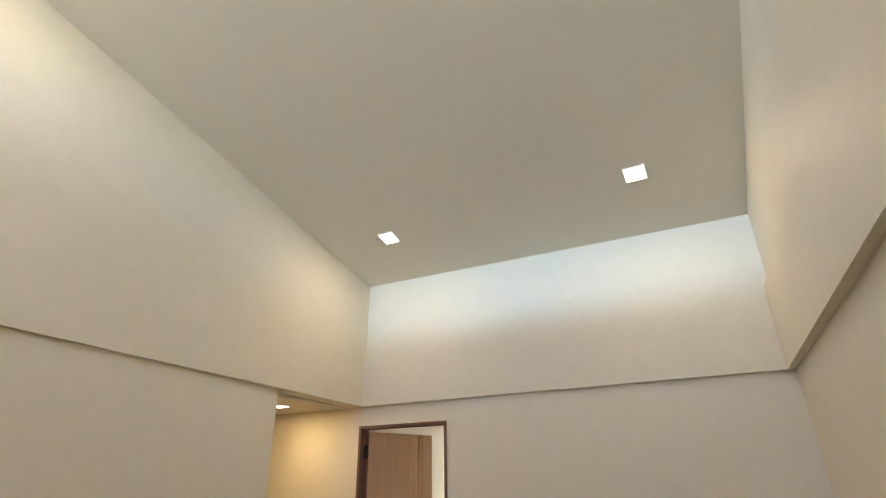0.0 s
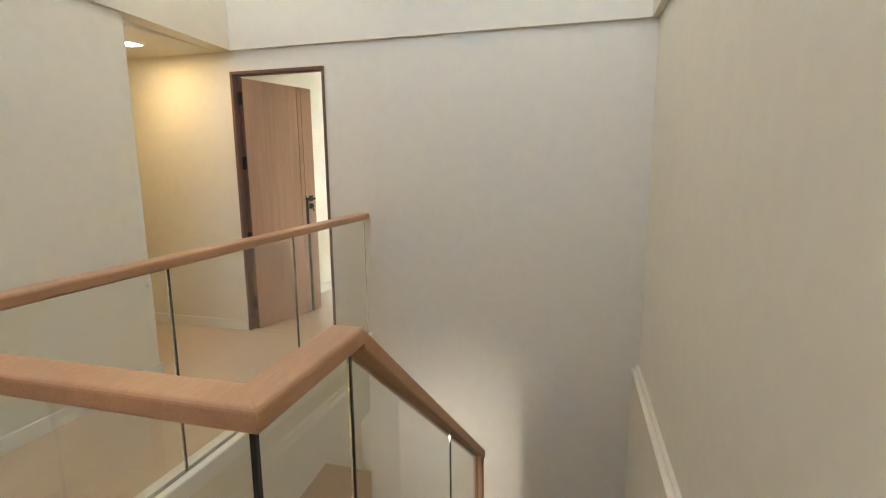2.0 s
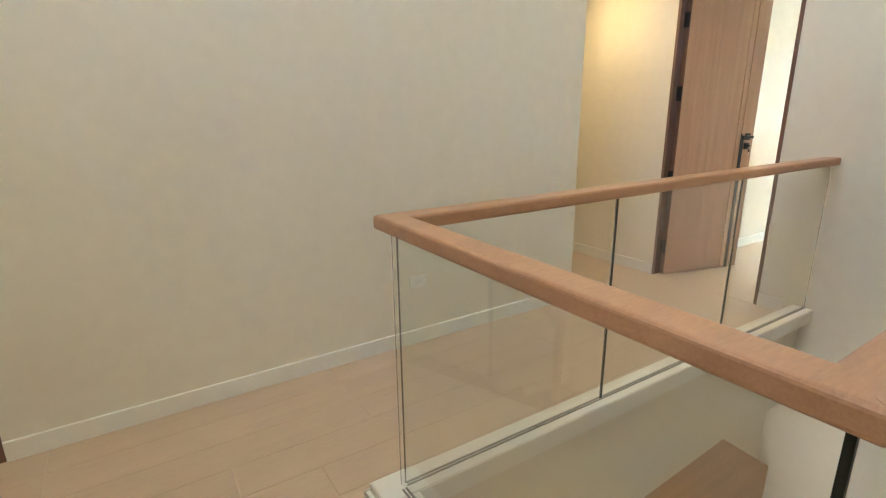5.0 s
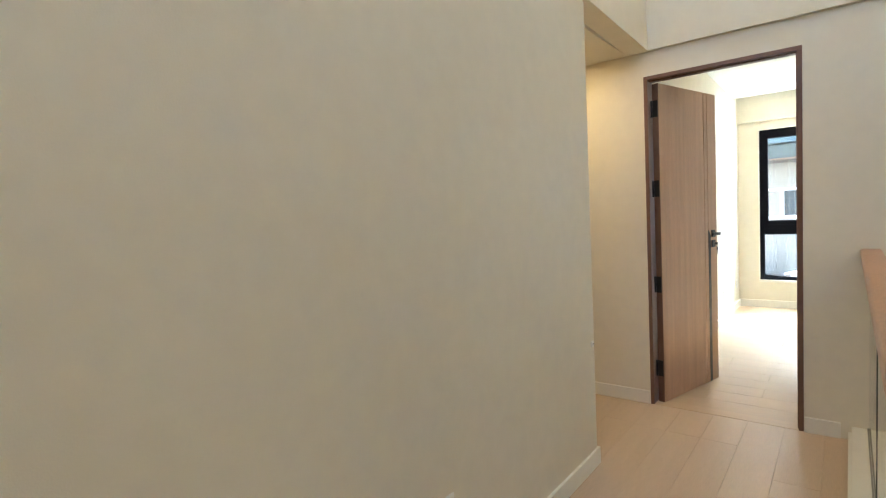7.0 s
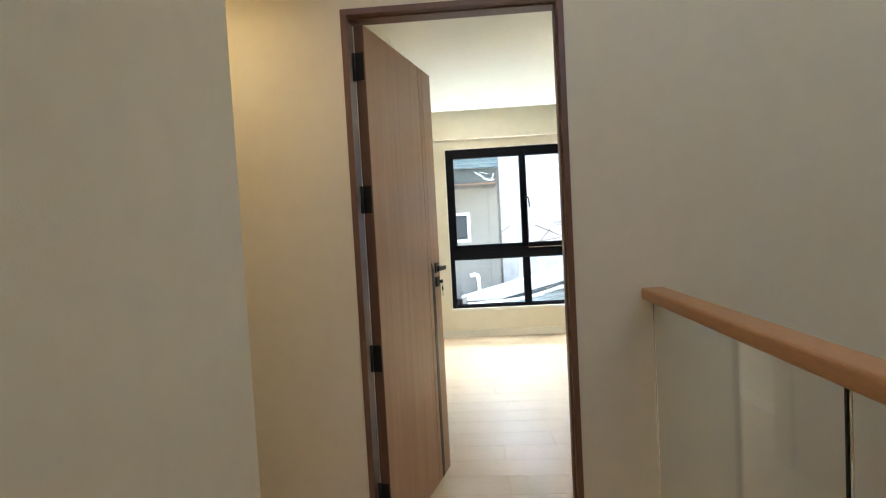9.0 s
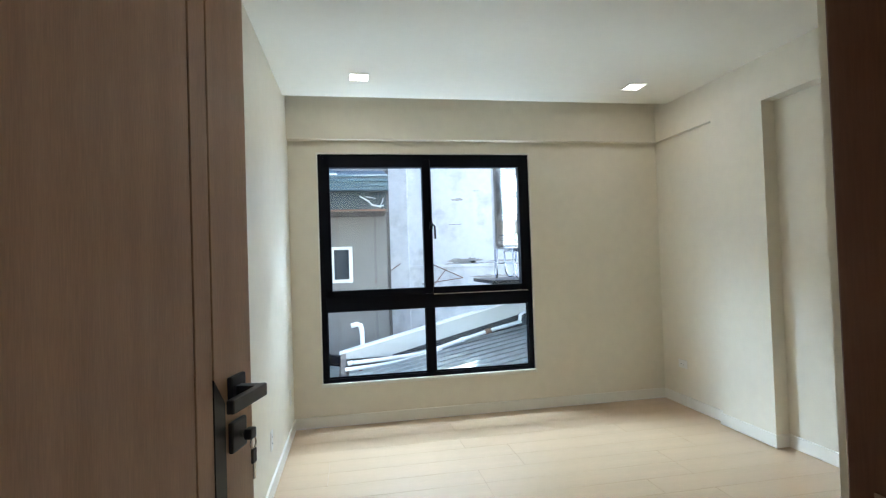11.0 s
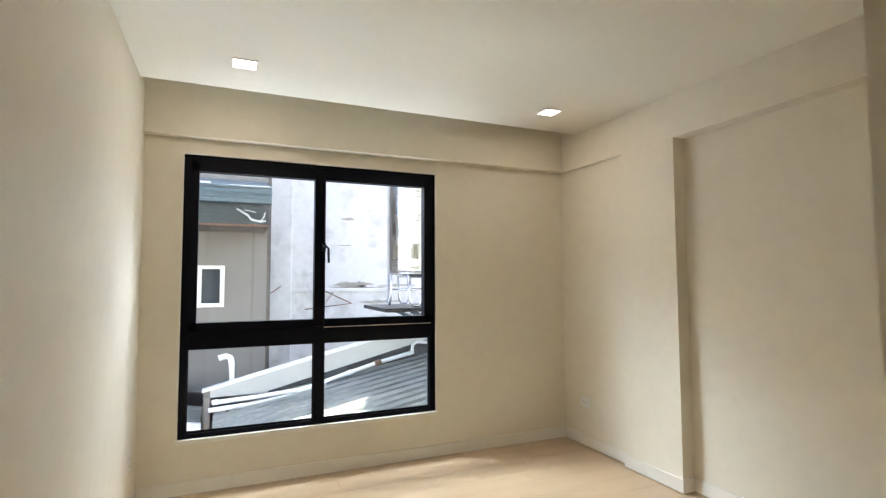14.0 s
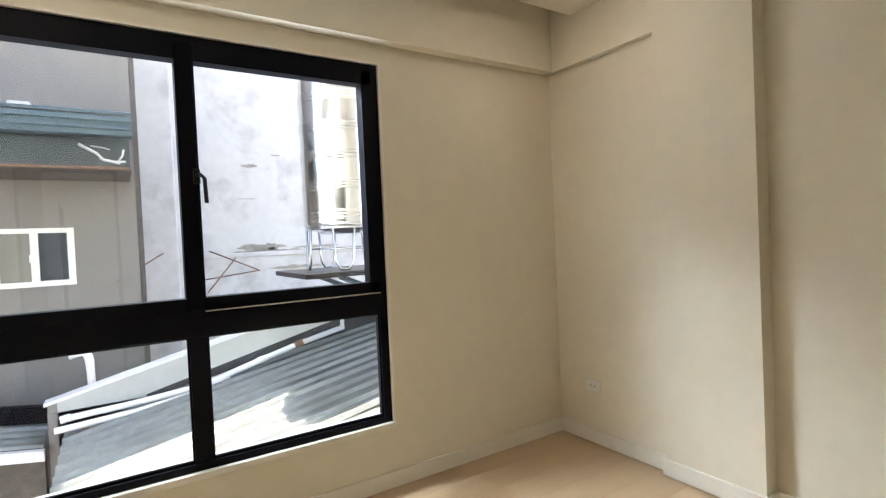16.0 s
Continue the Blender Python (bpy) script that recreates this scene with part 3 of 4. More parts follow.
# ---- window ----
def window():
    x0, x1, z0, z1 = WN
    w = thing("window_1", "large black aluminium window with four panes and a white sill", "window", m=OUT, kind="structure")
    yi, yo = BY1 - 0.006, BY1 + 0.075
    xm = 1.07
    zt0, zt1 = 0.875, 1.035
    part("window_sill", boxes((x0, x1, BY1 - 0.012, BY1 + TH + 0.02, z0 - 0.005, z0 + 0.022), bevel=0.003), TRIM, w, "white window sill")
    part("reveal", boxes((x0 + 0.0005, x0 + 0.012, BY1 - 0.003, BY1 + TH, z0 + 0.022, z1 - 0.012), (x1 - 0.012, x1 - 0.0005, BY1 - 0.003, BY1 + TH, z0 + 0.022, z1 - 0.012), (x0 + 0.0005, x1 - 0.0005, BY1 - 0.003, BY1 + TH, z1 - 0.012, z1 - 0.0005)), TRIM, w)
    a, b, c, d = x0 + 0.012, x1 - 0.012, z0 + 0.022, z1 - 0.012
    o = 0.042
    part("window_frame", boxes((a, a + o, yi + 0.02, yo, c, d), bevel=0.003), BLACK, w)
    part("window_frame", boxes((b - o, b, yi + 0.02, yo, c, d), bevel=0.003), BLACK, w)
    part("window_frame", boxes((a + o, b - o, yi + 0.02, yo, d - o, d), bevel=0.003), BLACK, w)
    part("window_frame", boxes((a + o, b - o, yi + 0.02, yo, c, c + o - 0.012), bevel=0.003), BLACK, w)
    part("transom", boxes((a + o, b - o, yi + 0.012, yo, zt0, zt1 - 0.05), bevel=0.003), BLACK, w)
    part("mullion", boxes((xm - 0.034, xm + 0.034, yi + 0.02, yo, c + o - 0.012, zt0), bevel=0.003), BLACK, w)
    part("mullion", boxes((xm - 0.03, xm + 0.03, yi + 0.02, yo, zt1 - 0.05, d - o), bevel=0.003), BLACK, w)
    for s0, s1, name in ((a + o, xm - 0.03, "fixed_sash"), (xm + 0.03, b - o, "casement_sash")):
        s = part(name, boxes((s0, s0 + (0.046 if name == "fixed_sash" else 0.006), yi + 0.006, yo - 0.01, zt1 - 0.05, d - o), (s1 - (0.006 if name == "fixed_sash" else 0.05), s1, yi + 0.006, yo - 0.01, zt1 - 0.05, d - o), (s0, s1, yi + 0.006, yo - 0.01, zt1 - 0.05, zt1), (s0, s1, yi + 0.006, yo - 0.01, d - o - 0.062, d - o)), BLACK, w)
        p = part("pane", boxes((s0 + 0.002, s1 - 0.002, yo - 0.040, yo - 0.034, zt1 - 0.01, d - o - 0.04)), PANE, s)
        p.visible_shadow = False
    for s0, s1 in ((a + o, xm - 0.034), (xm + 0.034, b - o)):
        p = part("pane", boxes((s0 - 0.004, s1 + 0.004, yo - 0.040, yo - 0.034, c + o - 0.02, zt0 + 0.004)), PANE, w)
        p.visible_shadow = False
        part("bead", boxes((s0, s0 + 0.008, yo - 0.05, yo - 0.041, c + o - 0.012, zt0), (s1 - 0.008, s1, yo - 0.05, yo - 0.041, c + o - 0.012, zt0), (s0, s1, yo - 0.05, yo - 0.041, c + o - 0.012, c + o), (s0, s1, yo - 0.05, yo - 0.041, zt0 - 0.008, zt0)), BLACK, w)
    hb = part("handle_base", boxes((xm + 0.012, xm + 0.038, yi - 0.008, yi + 0.006, 1.50, 1.56), bevel=0.004), HARD, w)
    part("handle", tube([(xm + 0.025, yi - 0.008, 1.535), (xm + 0.035, yi - 0.028, 1.535), (xm + 0.05, yi - 0.03, 1.52), (xm + 0.053, yi - 0.03, 1.42)], 0.008), HARD, hb, "black window handle")
    part("drip_rail", boxes((xm + 0.03, b - o, yi + 0.0, yi + 0.006, zt1 - 0.058, zt1 - 0.052)), STEEL, w)


window()


# ---- ceiling lamps, sockets ----
def downlight(name, at, mat, tilt=None, size=0.125, label="square recessed ceiling lamp, switched on", energy=0, colour=WARM):
    m = Matrix.Translation(at) @ (tilt.to_matrix().to_4x4() if tilt else Matrix.Identity(4))
    d = thing(name, label, "ceiling lamp", "recessed ceiling lamps", m)
    s = size / 2
    part("trim_ring", boxes((-s - 0.008, s + 0.008, -s - 0.008, -s, -0.006, 0.0), (-s - 0.008, s + 0.008, s, s + 0.008, -0.006, 0.0), (-s - 0.008, -s, -s, s, -0.006, 0.0), (s, s + 0.008, -s, s, -0.006, 0.0)), PLASTIC, d)
    part("diffuser", boxes((-s, s, -s, s, -0.004, -0.0005)), mat, d, "glowing diffuser")
    if energy:
        lamp("lamp_light", "AREA", energy, colour, m @ pose(0, 0, -0.012), size * 0.9)
    return d


def roof_lamp(x, y, energy):
    up = Vector((-0.016, -0.23, -1)).normalized()
    q = Vector((0, 0, -1)).rotation_difference(up)
    downlight("ceiling_lamp", (x, y, roof_z(x, y)), LAMP_W, q, energy=energy)


# the pair at y -3.2 is unseen, added to complete the grid
for x, y in ((0.665, -0.61), (2.64, -0.66), (0.665, -3.2), (2.64, -3.2)):
    roof_lamp(x, y, 0.215)
downlight("ceiling_lamp", (-0.52, -0.45, 2.3), LAMP_W, energy=0.215, colour=(1.0, 0.72, 0.34))
for x, y in ((0.545, 3.14), (2.545, 3.165)):
    downlight("ceiling_lamp", on(x, y, BZ), LAMP_D, energy=0.2, colour=(1.0, 0.9, 0.78))
# unseen lamp, added under the landing to brighten the lower flight
downlight("ceiling_lamp", (1.75, -3.42, -0.25), LAMP_W, energy=0.32, colour=(1.0, 0.86, 0.66))


# unseen lamp, added to throw the light patch on the lower north wall
def patch_lamp():
    l = thing("patch_lamp", "unseen added lamp for the light patch on the north wall", "wall lamp", "", pose(1.86, -3.8, -1.0))
    part("housing", boxes((-0.1, 0.1, 0.0005, 0.05, -0.035, 0.035), bevel=0.006), PLASTIC, l)
    part("diffuser", boxes((-0.09, 0.09, 0.0505, 0.054, -0.028, 0.028)), LAMP_W, l, "glowing diffuser")
    lamp("patch_lamp_light", "AREA", 0.075, (1.0, 0.93, 0.82), look((1.86, -3.73, -1.0), (1.95, 0, -0.95)), 0.3, 0.06, 34)


patch_lamp()


def socket(name, m, w=0.072, h=0.115, label="white double wall socket"):
    s = thing(name, label, "socket", "wall sockets", m)
    part("plate", boxes((-w / 2, w / 2, -0.006, -0.0003, -h / 2, h / 2), bevel=0.0025), PLASTIC, s)
    for dx in (-0.016, 0.016) if w > 0.09 else (0,):
        for dz in (-0.02, 0.02) if h > 0.09 else (0,):
            part("insert", boxes((dx - 0.011, dx + 0.011, -0.0075, -0.006, dz - 0.014, dz + 0.014)), PLASTIC, s)
            part("slot", boxes((dx - 0.006, dx - 0.003, -0.0078, -0.0074, dz - 0.005, dz + 0.005), (dx + 0.003, dx + 0.006, -0.0078, -0.0074, dz - 0.005, dz + 0.005)), SLOT, s)
    return s


socket("wall_socket", pose(*on(BX1 + 0.04, 3.525, 0.335), 0, 0, -90), 0.115, 0.072)
socket("wall_socket", pose(*on(0.0, 3.56, 0.30), 0, 0, 90), 0.072, 0.115)
socket("wall_socket", pose(*on(0.0, 2.71, 0.29), 0, 0, 90), 0.072, 0.115)
socket("wall_socket", pose(WEST, -2.31, 0.32, 0, 0, 90), 0.115, 0.072)
socket("light_switch", pose(WEST, -1.03, 0.58, 0, 0, 90), 0.03, 0.03, "small white wall plate near the corridor corner")

# added lamp above the window head, in place of daylight from the sky
lamp("window_daylight", "AREA", 15.0, DAY, look(on(0.78, BY1 + 0.66, 2.66), on(2.1, 1.5, 0.5)), 0.8, 0.5, 130)
# added lamp hidden below the sill, for sunlight thrown up from the shed roof
lamp("roof_bounce_fill", "AREA", 12.0, DAY, look(on(1.15, BY1 + 0.50, -0.18), on(1.4, BY1 - 0.9, 2.5)), 1.7, 0.55, 140)

# ---- outside ----
structure("ground", boxes((-400, 400, -400, 400, -6.6, -6.5)), GROUND)
# slab out of view, added to keep direct sun out of the bedroom
structure("sun_blocker", rows_on((-1.0, 4.2, BY1 + TH, BY1 + TH + 1.6, 2.9, 3.0)), CONCRETE, "unseen added slab that keeps direct sun off the window")
structure("house_roof", boxes((-4, 6, NEAR - 0.4, 4.4, 4.75, 4.9)), CONCRETE)
structure("house_wall", rows_on((-1.0, 4.2, BY1 + TH + 0.001, BY1 + TH + 0.03, -6.5, 0.3)), CONCRETE)


def neighbour():
    h = thing("neighbour_house", "grey rendered house with a metal gutter and a small window", "house", m=OUT)
    Y = 7.4
    part("wall", boxes((-6, -0.14, Y, Y + 3, -6.5, 5.5), (0.465, 0.98, Y, Y + 3, -6.5, 5.5), (-0.14, 0.465, Y, Y + 3, -6.5, 0.955), (-0.14, 0.465, Y, Y + 3, 1.49, 5.5)), RENDER_G, h)
    part("corner_strip", boxes((0.98, 1.03, Y + 0.03, Y + 3, -6.5, 5.5)), STAIN_SHADE, h, "dark stained house corner")
    e = part("gutter", boxes((-6, 0.955, 6.42, 6.55, 2.19, 2.335), (-6, 0.955, 6.40, 6.42, 2.30, 2.345), (-6, 0.955, 6.405, 6.42, 2.235, 2.26), bevel=0.006), ROOFBLUE, h, "blue-grey metal gutter")
    part("fascia", boxes((-6, 0.93, 6.56, 6.60, 1.955, 2.185)), ROOFDARK, h, "dark stained fascia")
    part("drip_edge", boxes((-6, 0.93, 6.555, 6.605, 1.935, 1.9545)), RUST, h, "rusty drip edge")
    # dark colour puts in the shade beneath the overhang
    part("soffit", boxes((-6, 0.94, 6.606, Y, 1.93, 1.96)), STAIN_SHADE, h)
    part("roof", side([(6.42, 2.36), (6.42, 2.385), (Y, 2.62), (Y, 2.595)], -6, 0.955), ROOFBLUE, h)
    for k, pts in enumerate((((0.58, 2.13), (0.70, 2.06), (0.74, 2.01), (0.86, 1.985)), ((0.72, 2.02), (0.80, 1.995), (0.90, 2.0)), ((0.84, 1.99), (0.88, 2.05), (0.89, 2.10)), ((0.66, 2.12), (0.74, 2.11), (0.79, 2.095)))):
        part("torn_flashing", tube([(x, 6.556, z) for x, z in pts], 0.013 - 0.002 * k, 6), FLASH, h, "torn pale flashing")
    x0, x1, z0, z1, xm = -0.14, 0.465, 0.955, 1.49, 0.165
    w = part("window", boxes((x0, x1, Y - 0.01, Y + 0.05, z0, z0 + 0.05), (x0, x1, Y - 0.01, Y + 0.05, z1 - 0.045, z1), (x0, x0 + 0.055, Y - 0.01, Y + 0.05, z0 + 0.05, z1 - 0.045), (x1 - 0.055, x1, Y - 0.01, Y + 0.05, z0 + 0.05, z1 - 0.045), (xm - 0.03, xm + 0.03, Y, Y + 0.05, z0 + 0.05, z1 - 0.045)), PLASTIC, h, "white sliding window")
    part("pane", boxes((x0 + 0.055, xm - 0.03, Y + 0.02, Y + 0.03, z0 + 0.05, z1 - 0.045)), PALEPANE, w, "pale pane")
    part("pane", boxes((xm + 0.03, x1 - 0.055, Y + 0.03, Y + 0.04, z0 + 0.05, z1 - 0.045)), DARKPANE, w)
    for x in (x0 + 0.03, xm - 0.025):
        part("catch", boxes((x - 0.012, x + 0.022, Y - 0.02, Y - 0.0005, 1.18, 1.25)), PLASTIC, w)
    part("debris", boxes((0.16, 0.30, 6.46, 6.56, 2.386, 2.42), bevel=0.01), FLASH, h)


neighbour()


def far_wall():
    w = thing("concrete_wall", "tall weathered concrete party wall with stains and cracks", "wall", m=OUT)
    part("wall", boxes((1.035, 9, 8.5, 8.8, -6.5, 7.5)), CONCRETE, w)
    part("pilaster", boxes((1.035, 1.42, 8.36, 8.5, -6.5, 7.5), bevel=0.02), CONCRETE, w)
    part("ledge", boxes((1.42, 9, 8.47, 8.5, 1.10, 1.16), bevel=0.01), CONCRETE, w)
    for x, z, l in ((2.15, 1.86, 0.22), (2.6, 2.45, 0.12)):
        part("crack", boxes((x, x + l, 8.494, 8.4995, z, z + 0.006)), SLOT, w)
    rnd = random.Random(11)
    for x0, x1, z0, z1 in ((1.98, 3.05, 1.15, 0.06), (2.1, 2.75, 1.22, 0.06), (2.85, 3.5, 1.2, 0.025), (2.5, 3.3, 0.93, 0.03), (2.2, 2.42, 2.3, 0.03)):
        n = 16
        xs = [x0 + (x1 - x0) * k / n for k in range(n + 1)]
        up = [(x, z0 + z1 * math.sin(math.pi * k / n) * rnd.uniform(0.3, 1.2) + 0.004) for k, x in enumerate(xs)]
        dn = [(x, z0 - z1 * math.sin(math.pi * k / n) * rnd.uniform(0.2, 1.0) - 0.004) for k, x in enumerate(xs)]
        ch = bmesh.new()
        ring = [ch.verts.new((x, 8.4885 if 1.42 < x0 else 8.35, z)) for x, z in up + dn[::-1]]
        back = [ch.verts.new((v.co.x, 8.4995, v.co.z)) for v in ring]
        ch.faces.new(ring)
        for k in range(len(ring)):
            j = (k + 1) % len(ring)
            ch.faces.new((ring[k], back[k], back[j], ring[j]))
        bmesh.ops.recalc_face_normals(ch, faces=ch.faces)
        part("spalled_patch", ch, SPALL, w, "rough broken concrete")
    for a, b2 in (((1.25, 8.3, 1.2), (0.78, 7.35, 0.95)), ((2.05, 8.3, 1.1), (1.62, 7.6, 0.75)), ((1.75, 8.3, 1.2), (2.2, 7.7, 0.95)), ((2.2, 7.7, 0.95), (1.6, 8.2, 0.85))):
        part("rod", tube([a, b2], 0.008, 6), RUST, w)


far_wall()


def tank():
    t = thing("water_tank", "ribbed stainless steel water tank on a steel stand", "water tank", m=OUT)
    cx, cy, R = 2.72, 6.25, 0.40
    bm = bmesh.new()
    zs, prof = 1.40, []
    z = zs
    prof += [(R * 0.55, z - 0.08), (R * 0.96, z - 0.01)]
    for k in range(5):
        prof += [(R, z), (R, z + 0.045)]
        for a2 in (0.065, 0.095, 0.125):
            prof += [(R, z + a2 - 0.011), (R + 0.009, z + a2), (R, z + a2 + 0.011)]
        prof += [(R, z + 0.145), (R, z + 0.27)]
        z += 0.275
    prof += [(R, z), (R * 0.8, z + 0.10), (R * 0.3, z + 0.16), (0.01, z + 0.17)]
    rings = [[bm.verts.new((cx + r * math.cos(2 * math.pi * i / 40), cy + r * math.sin(2 * math.pi * i / 40), zz)) for i in range(40)] for r, zz in prof]
    for u, v in zip(rings, rings[1:]):
        for i in range(40):
            bm.faces.new((u[i], u[(i + 1) % 40], v[(i + 1) % 40], v[i])).smooth = True
    bm.faces.new(rings[-1])
    bm.faces.new(rings[0][::-1])
    bmesh.ops.recalc_face_normals(bm, faces=bm.faces)
    part("tank", bm, TANKSTEEL, t)
    ring = [(cx + (R - 0.02) * math.cos(k), cy + (R - 0.02) * math.sin(k), 1.375) for k in np.linspace(0, 2 * math.pi, 25)]
    part("ring", tube(ring, 0.014, 8), STEEL, t)
    low = [(cx + (R - 0.03) * math.cos(k), cy + (R - 0.03) * math.sin(k), 1.18) for k in np.linspace(0, 2 * math.pi, 25)]
    part("ring", tube(low, 0.009, 8), STEEL, t)
    for k in range(5):
        q = 2 * math.pi * k / 5 + 0.5
        pts = []
        for s, zz in ((-0.26, 1.37), (-0.2, 1.05), (-0.1, 0.99), (0.1, 0.99), (0.2, 1.05), (0.26, 1.37)):
            pts.append((cx + (R - 0.02) * math.cos(q + s), cy + (R - 0.02) * math.sin(q + s), zz))
        part("leg", tube(pts, 0.013, 8), STEEL, t)
    part("platform", boxes((cx - 0.58, cx + 1.2, cy - 0.5, cy + 0.5, 0.93, 0.975), bevel=0.005), HARD, t, "dark steel platform")
    for y in (cy - 0.42, cy + 0.42):
        part("post", boxes((cx + 1.07, cx + 1.13, y - 0.03, y + 0.03, -6.5, 0.93)), ROOFBLUE, t)
        part("brace", tube([(cx - 0.25, y, 0.93), (cx + 1.07, y, 0.35)], 0.025, 8), ROOFBLUE, t)


tank()


def low_roof():
    r = thing("shed_roof", "sloping corrugated metal roof of a low shed", "roof", m=OUT)
    bm = bmesh.new()
    zf = lambda x, y: -0.25 + 0.19 * x + 0.06 * (y - 6.45)
    ys = np.arange(4.2, 6.5, 0.02)
    shape = lambda y: 0.028 if (y % 0.17) < 0.04 else 0.0
    top = [[bm.verts.new((x, y, zf(x, y) + shape(y))) for y in ys] for x in (0.38, 4.6)]
    for j in range(len(ys) - 1):
        bm.faces.new((top[0][j], top[1][j], top[1][j + 1], top[0][j + 1]))
    bmesh.ops.solidify(bm, geom=bm.faces[:], thickness=0.006)
    part("sheet", bm, SHEET, r)
    part("wall", prism([(0.45, 4.3), (4.6, 4.3), (4.6, 6.42), (0.45, 6.42)], -6.5, lambda x, y: zf(x, y) - 0.03), RENDER_G, r)
    p = thing("parapet_wall", "low light grey parapet wall beside the shed roof", "wall", m=OUT)
    part("wall", side([(6.5, -6.5), (6.62, -6.5), (6.62, 0.0), (6.5, 0.0)], 0.28, 4.6), RENDER_G, p)
    top = lambda x, y: 0.085 + 0.243 * (x - 0.27)
    # face colour is raised above the end face for light reflected off the roof
    part("slope", prism([(0.345, 6.5), (3.2, 6.5), (3.2, 6.62), (0.345, 6.62)], -0.6, lambda x, y: top(x, y) - 0.025), PARAPET_LIT, p, "parapet face, paler for light thrown back by the roof")
    part("end_face", prism([(0.28, 6.53), (0.344, 6.505), (0.344, 6.62), (0.28, 6.62)], -0.6, lambda x, y: top(x, y) - 0.025), RENDER_G, p)
    part("coping", prism([(0.26, 6.485), (3.2, 6.485), (3.2, 6.64), (0.26, 6.64)], lambda x, y: top(x, y) - 0.024, top), PVC, p, "white coping")
    part("dark_band", prism([(0.95, 6.488), (3.2, 6.488), (3.2, 6.499), (0.95, 6.499)], lambda x, y: 0.174 * (x - 0.9) - 0.02, lambda x, y: 0.083 + 0.262 * (x - 1.3) if x > 1.3 else 0.02), BLACK_BAND, p, "black band above the pipes")
    q = thing("drain_pipes", "white plastic pipes along the shed roof", "pipe", m=OUT)
    part("pipe", tube([(0.40, 6.42, -0.04), (0.80, 6.42, -0.02), (1.29, 6.42, 0.018), (1.457, 6.42, 0.053), (1.89, 6.42, 0.175), (2.257, 6.42, 0.272), (2.711, 6.42, 0.372)], 0.026), PVC, q)
    part("pipe", tube([(0.33, 6.37, -0.108), (0.847, 6.37, -0.078), (1.25, 6.38, -0.028), (1.6, 6.4, 0.06)], 0.026), PVC, q)
    for x, z in ((0.40, -0.04), (1.89, 0.175)):
        part("socket_joint", tube([(x - 0.035, 6.42, z - 0.006), (x + 0.035, 6.42, z + 0.006)], 0.032), PVC, q)
    part("joint", tube([(2.20, 6.42, 0.257), (2.28, 6.42, 0.279)], 0.034), RUST, q, "rusty pipe clamp")
    part("branch", tube([(2.69, 6.42, 0.36), (2.70, 6.42, 0.46), (2.76, 6.42, 0.50), (3.0, 6.42, 0.47)], 0.022), PVC, q)
    part("elbow", tube([(0.42, 6.7, 0.40), (0.5, 6.7, 0.42), (0.545, 6.7, 0.40), (0.56, 6.7, 0.34), (0.57, 6.7, 0.0), (0.56, 6.67, -0.25)], 0.034), PVC, q)
    part("bracket", prism([(0.50, 6.33), (0.55, 6.33), (0.55, 6.345), (0.50, 6.345)], lambda x, y: -0.34 if x > 0.52 else -0.22, -0.12), RUST, q, "bent rusty bracket")
    g = thing("yard_wall", "dark low wall with a lean-to sheet and pale gutter", "wall", m=OUT)
    # dark colour puts in the shade below the gutter
    part("wall", prism([(-2, 6.48), (0.25, 6.48), (0.25, 7.1), (-2, 7.1)], -6.5, lambda x, y: -0.31 - 0.16 * x), STAIN_SHADE, g)
    part("strip", prism([(-2, 6.86), (0.26, 6.86), (0.26, 6.95), (-2, 6.95)], lambda x, y: -0.13 - 0.148 * x, lambda x, y: 0.012 - 0.148 * x), BLACK, g, "black strip")
    sheet = bmesh.new()
    rows2 = []
    for k in range(13):
        y = 6.45 + 0.034 * k
        up = 0.012 if k % 3 == 1 else 0.0
        rows2.append([sheet.verts.new((x, y, -0.20 - 0.155 * x + 0.075 * k / 12 + up)) for x in (-2, 0.25)])
    for u, v in zip(rows2, rows2[1:]):
        sheet.faces.new((u[0], u[1], v[1], v[0]))
    bmesh.ops.solidify(sheet, geom=sheet.faces[:], thickness=0.006)
    part("sheet", sheet, SHEET, g, "ribbed metal sheet")
    part("gutter", prism([(-2, 6.39), (0.26, 6.39), (0.26, 6.449), (-2, 6.449)], lambda x, y: -0.285 - 0.16 * x, lambda x, y: -0.205 - 0.16 * x), PVC, g, "white gutter")


low_roof()


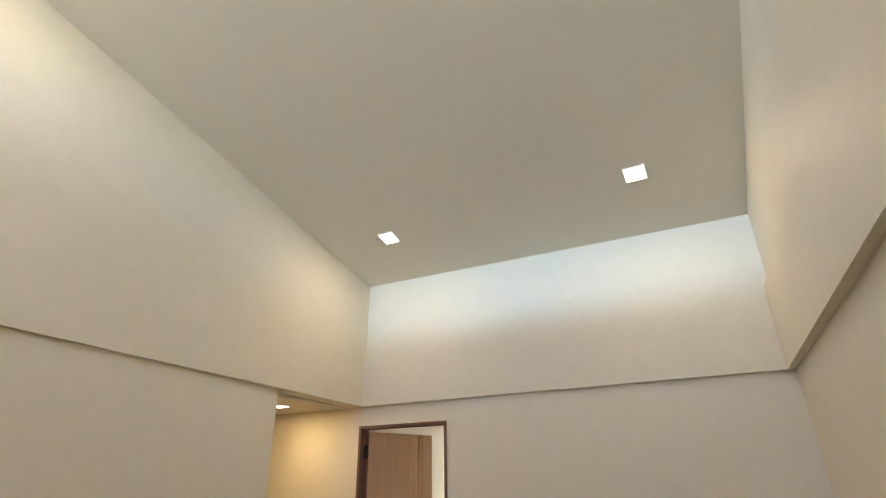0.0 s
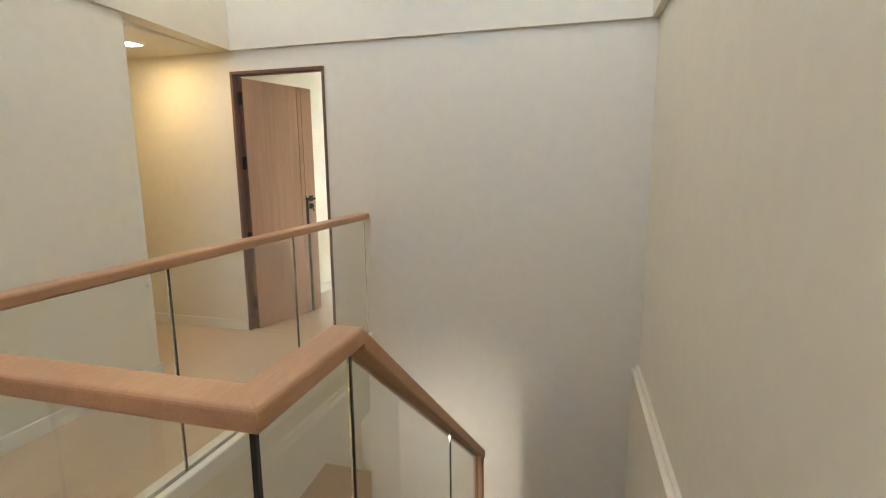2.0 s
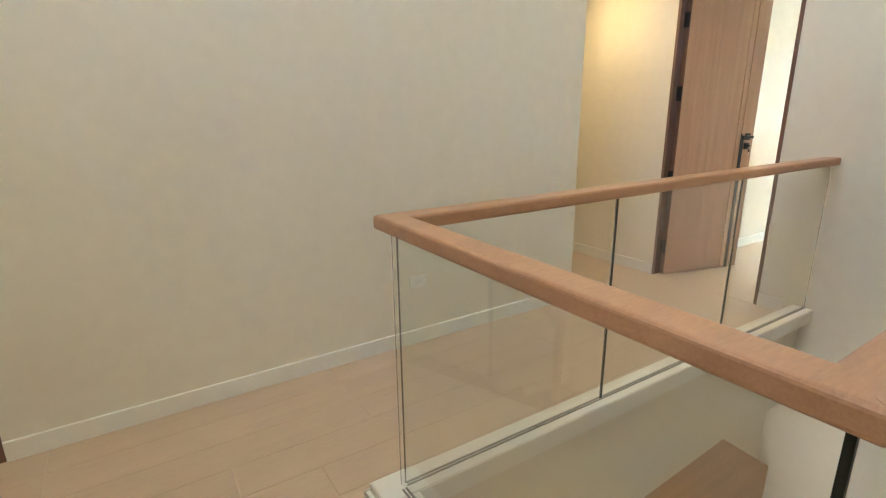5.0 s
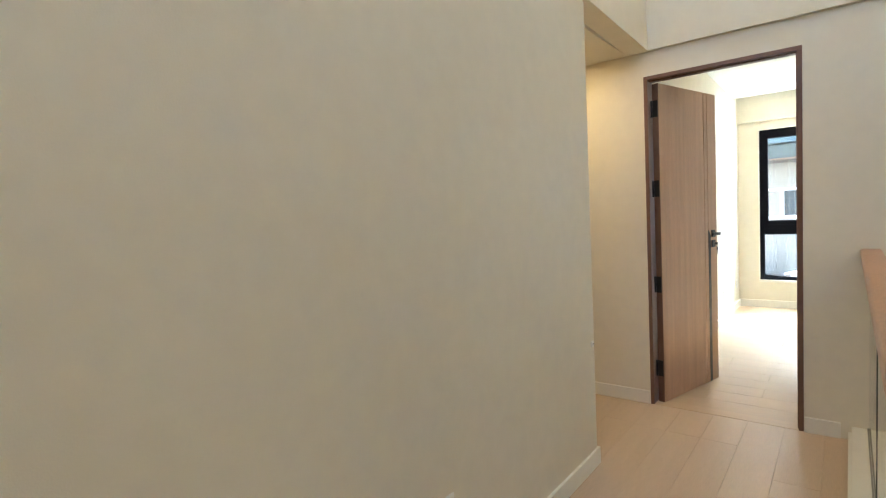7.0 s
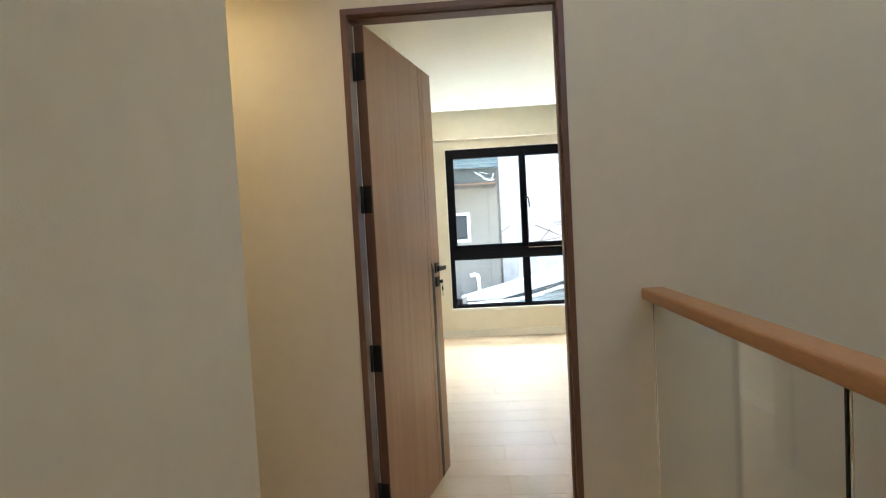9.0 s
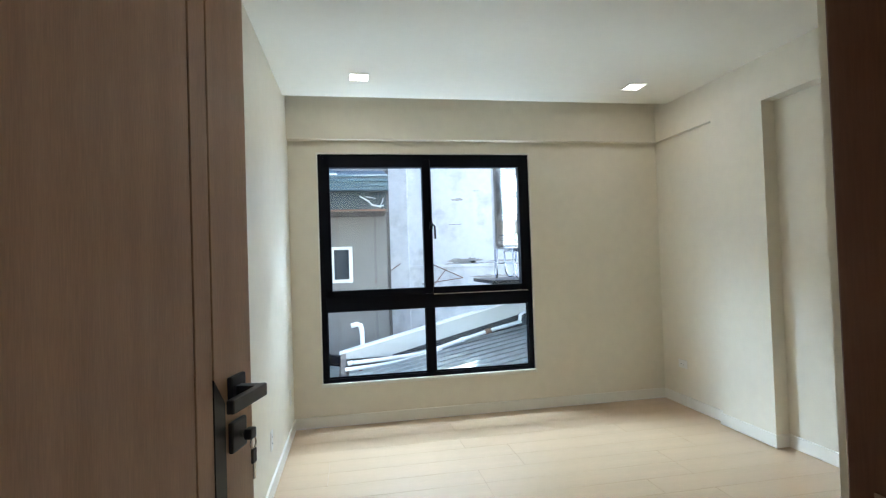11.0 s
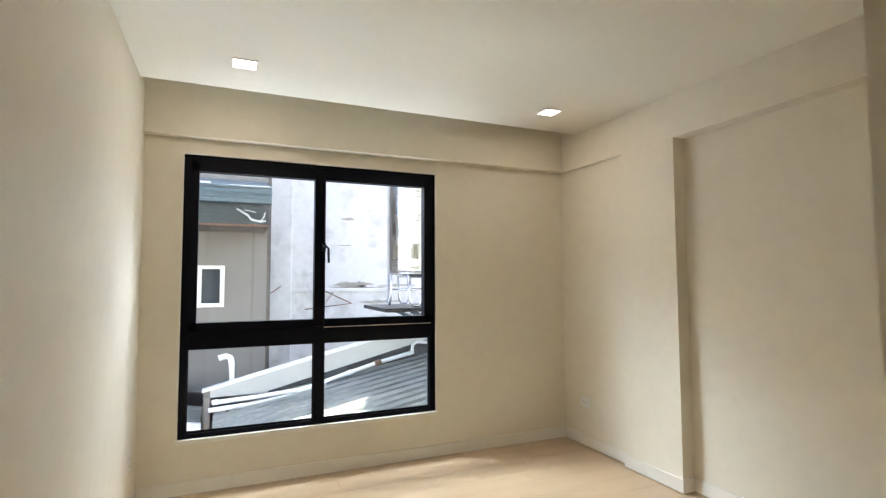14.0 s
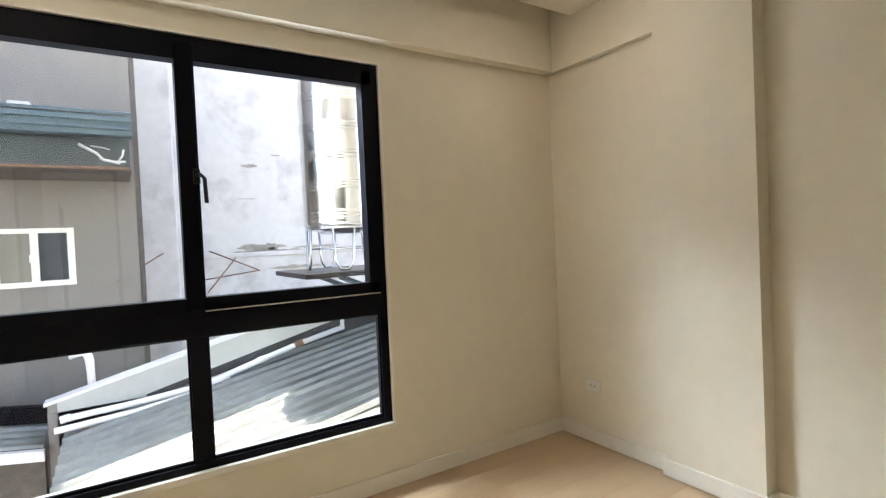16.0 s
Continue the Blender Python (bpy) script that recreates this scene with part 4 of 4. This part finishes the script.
# ---- floor boards ----
def boards(parent, x0, x1, y0, y1, along, mat, width=0.19, length=1.25, seed=1):
    rng = random.Random(seed)
    cache = {}

    def board(a0, a1, b0, b1):
        l, w = round(a1 - a0, 3), round(b1 - b0, 3)
        if l < 0.02 or w < 0.02:
            return
        if (l, w) not in cache:
            bm = bmesh.new()
            g, c = 0.0003, 0.0007
            lo = [(g, g), (l - g, g), (l - g, w - g), (g, w - g)]
            hi = [(g + c, g + c), (l - g - c, g + c), (l - g - c, w - g - c), (g + c, w - g - c)]
            if along == "y":
                lo, hi = [(v, u) for u, v in lo], [(v, u) for u, v in hi]
            v0 = [bm.verts.new((u, v, -0.0115)) for u, v in lo]
            v1 = [bm.verts.new((u, v, -0.0012)) for u, v in lo]
            v2 = [bm.verts.new((u, v, 0.0)) for u, v in hi]
            bm.faces.new(v2)
            for k in range(4):
                bm.faces.new((v0[k], v0[(k + 1) % 4], v1[(k + 1) % 4], v1[k]))
                bm.faces.new((v1[k], v1[(k + 1) % 4], v2[(k + 1) % 4], v2[k]))
            bmesh.ops.recalc_face_normals(bm, faces=bm.faces)
            cache[(l, w)] = mesh("board", bm, mat)
        ob = new("board", cache[(l, w)])
        ob.parent = parent
        ob.location = (a0, b0, F) if along == "x" else (b0, a0, F)

    A0, A1, B0, B1 = (x0, x1, y0, y1) if along == "x" else (y0, y1, x0, x1)
    b = B0
    while b < B1 - 1e-3:
        e = min(b + width, B1)
        at = A0 - rng.choice((0, 0.25, 0.5, 0.75)) * length
        while at < A1 - 1e-3:
            board(max(at, A0), min(at + length, A1), b, e)
            at += length
        b = e


fl = bpy.data.objects["floor"]
boards(fl, WEST, WX0 + 0.03, NEAR, 0.0, "y", OAK_Y, seed=2)
boards(fl, WX0 + 0.03, 3.45, NEAR, WY - 0.012, "y", OAK_Y, seed=3)
boards(fl, WX1 + 0.01, 3.36, WY - 0.012, TOP, "y", OAK_Y, seed=4)
boards(fl, -1.7, WEST, -1.0, 0.0, "y", OAK_Y, seed=5)
sx, sy, ex, ey = on(STX, STY, 0)[0], on(STX, STY, 0)[1], on(BX1 + 0.095, 0, 0)[0], on(0, BY1, 0)[1]
boards(bpy.data.objects["floor_bedroom"], OX, sx, 0.1, sy, "x", OAK, seed=6)
boards(bpy.data.objects["floor_bedroom"], OX, ex, sy, ey, "x", OAK, seed=7)
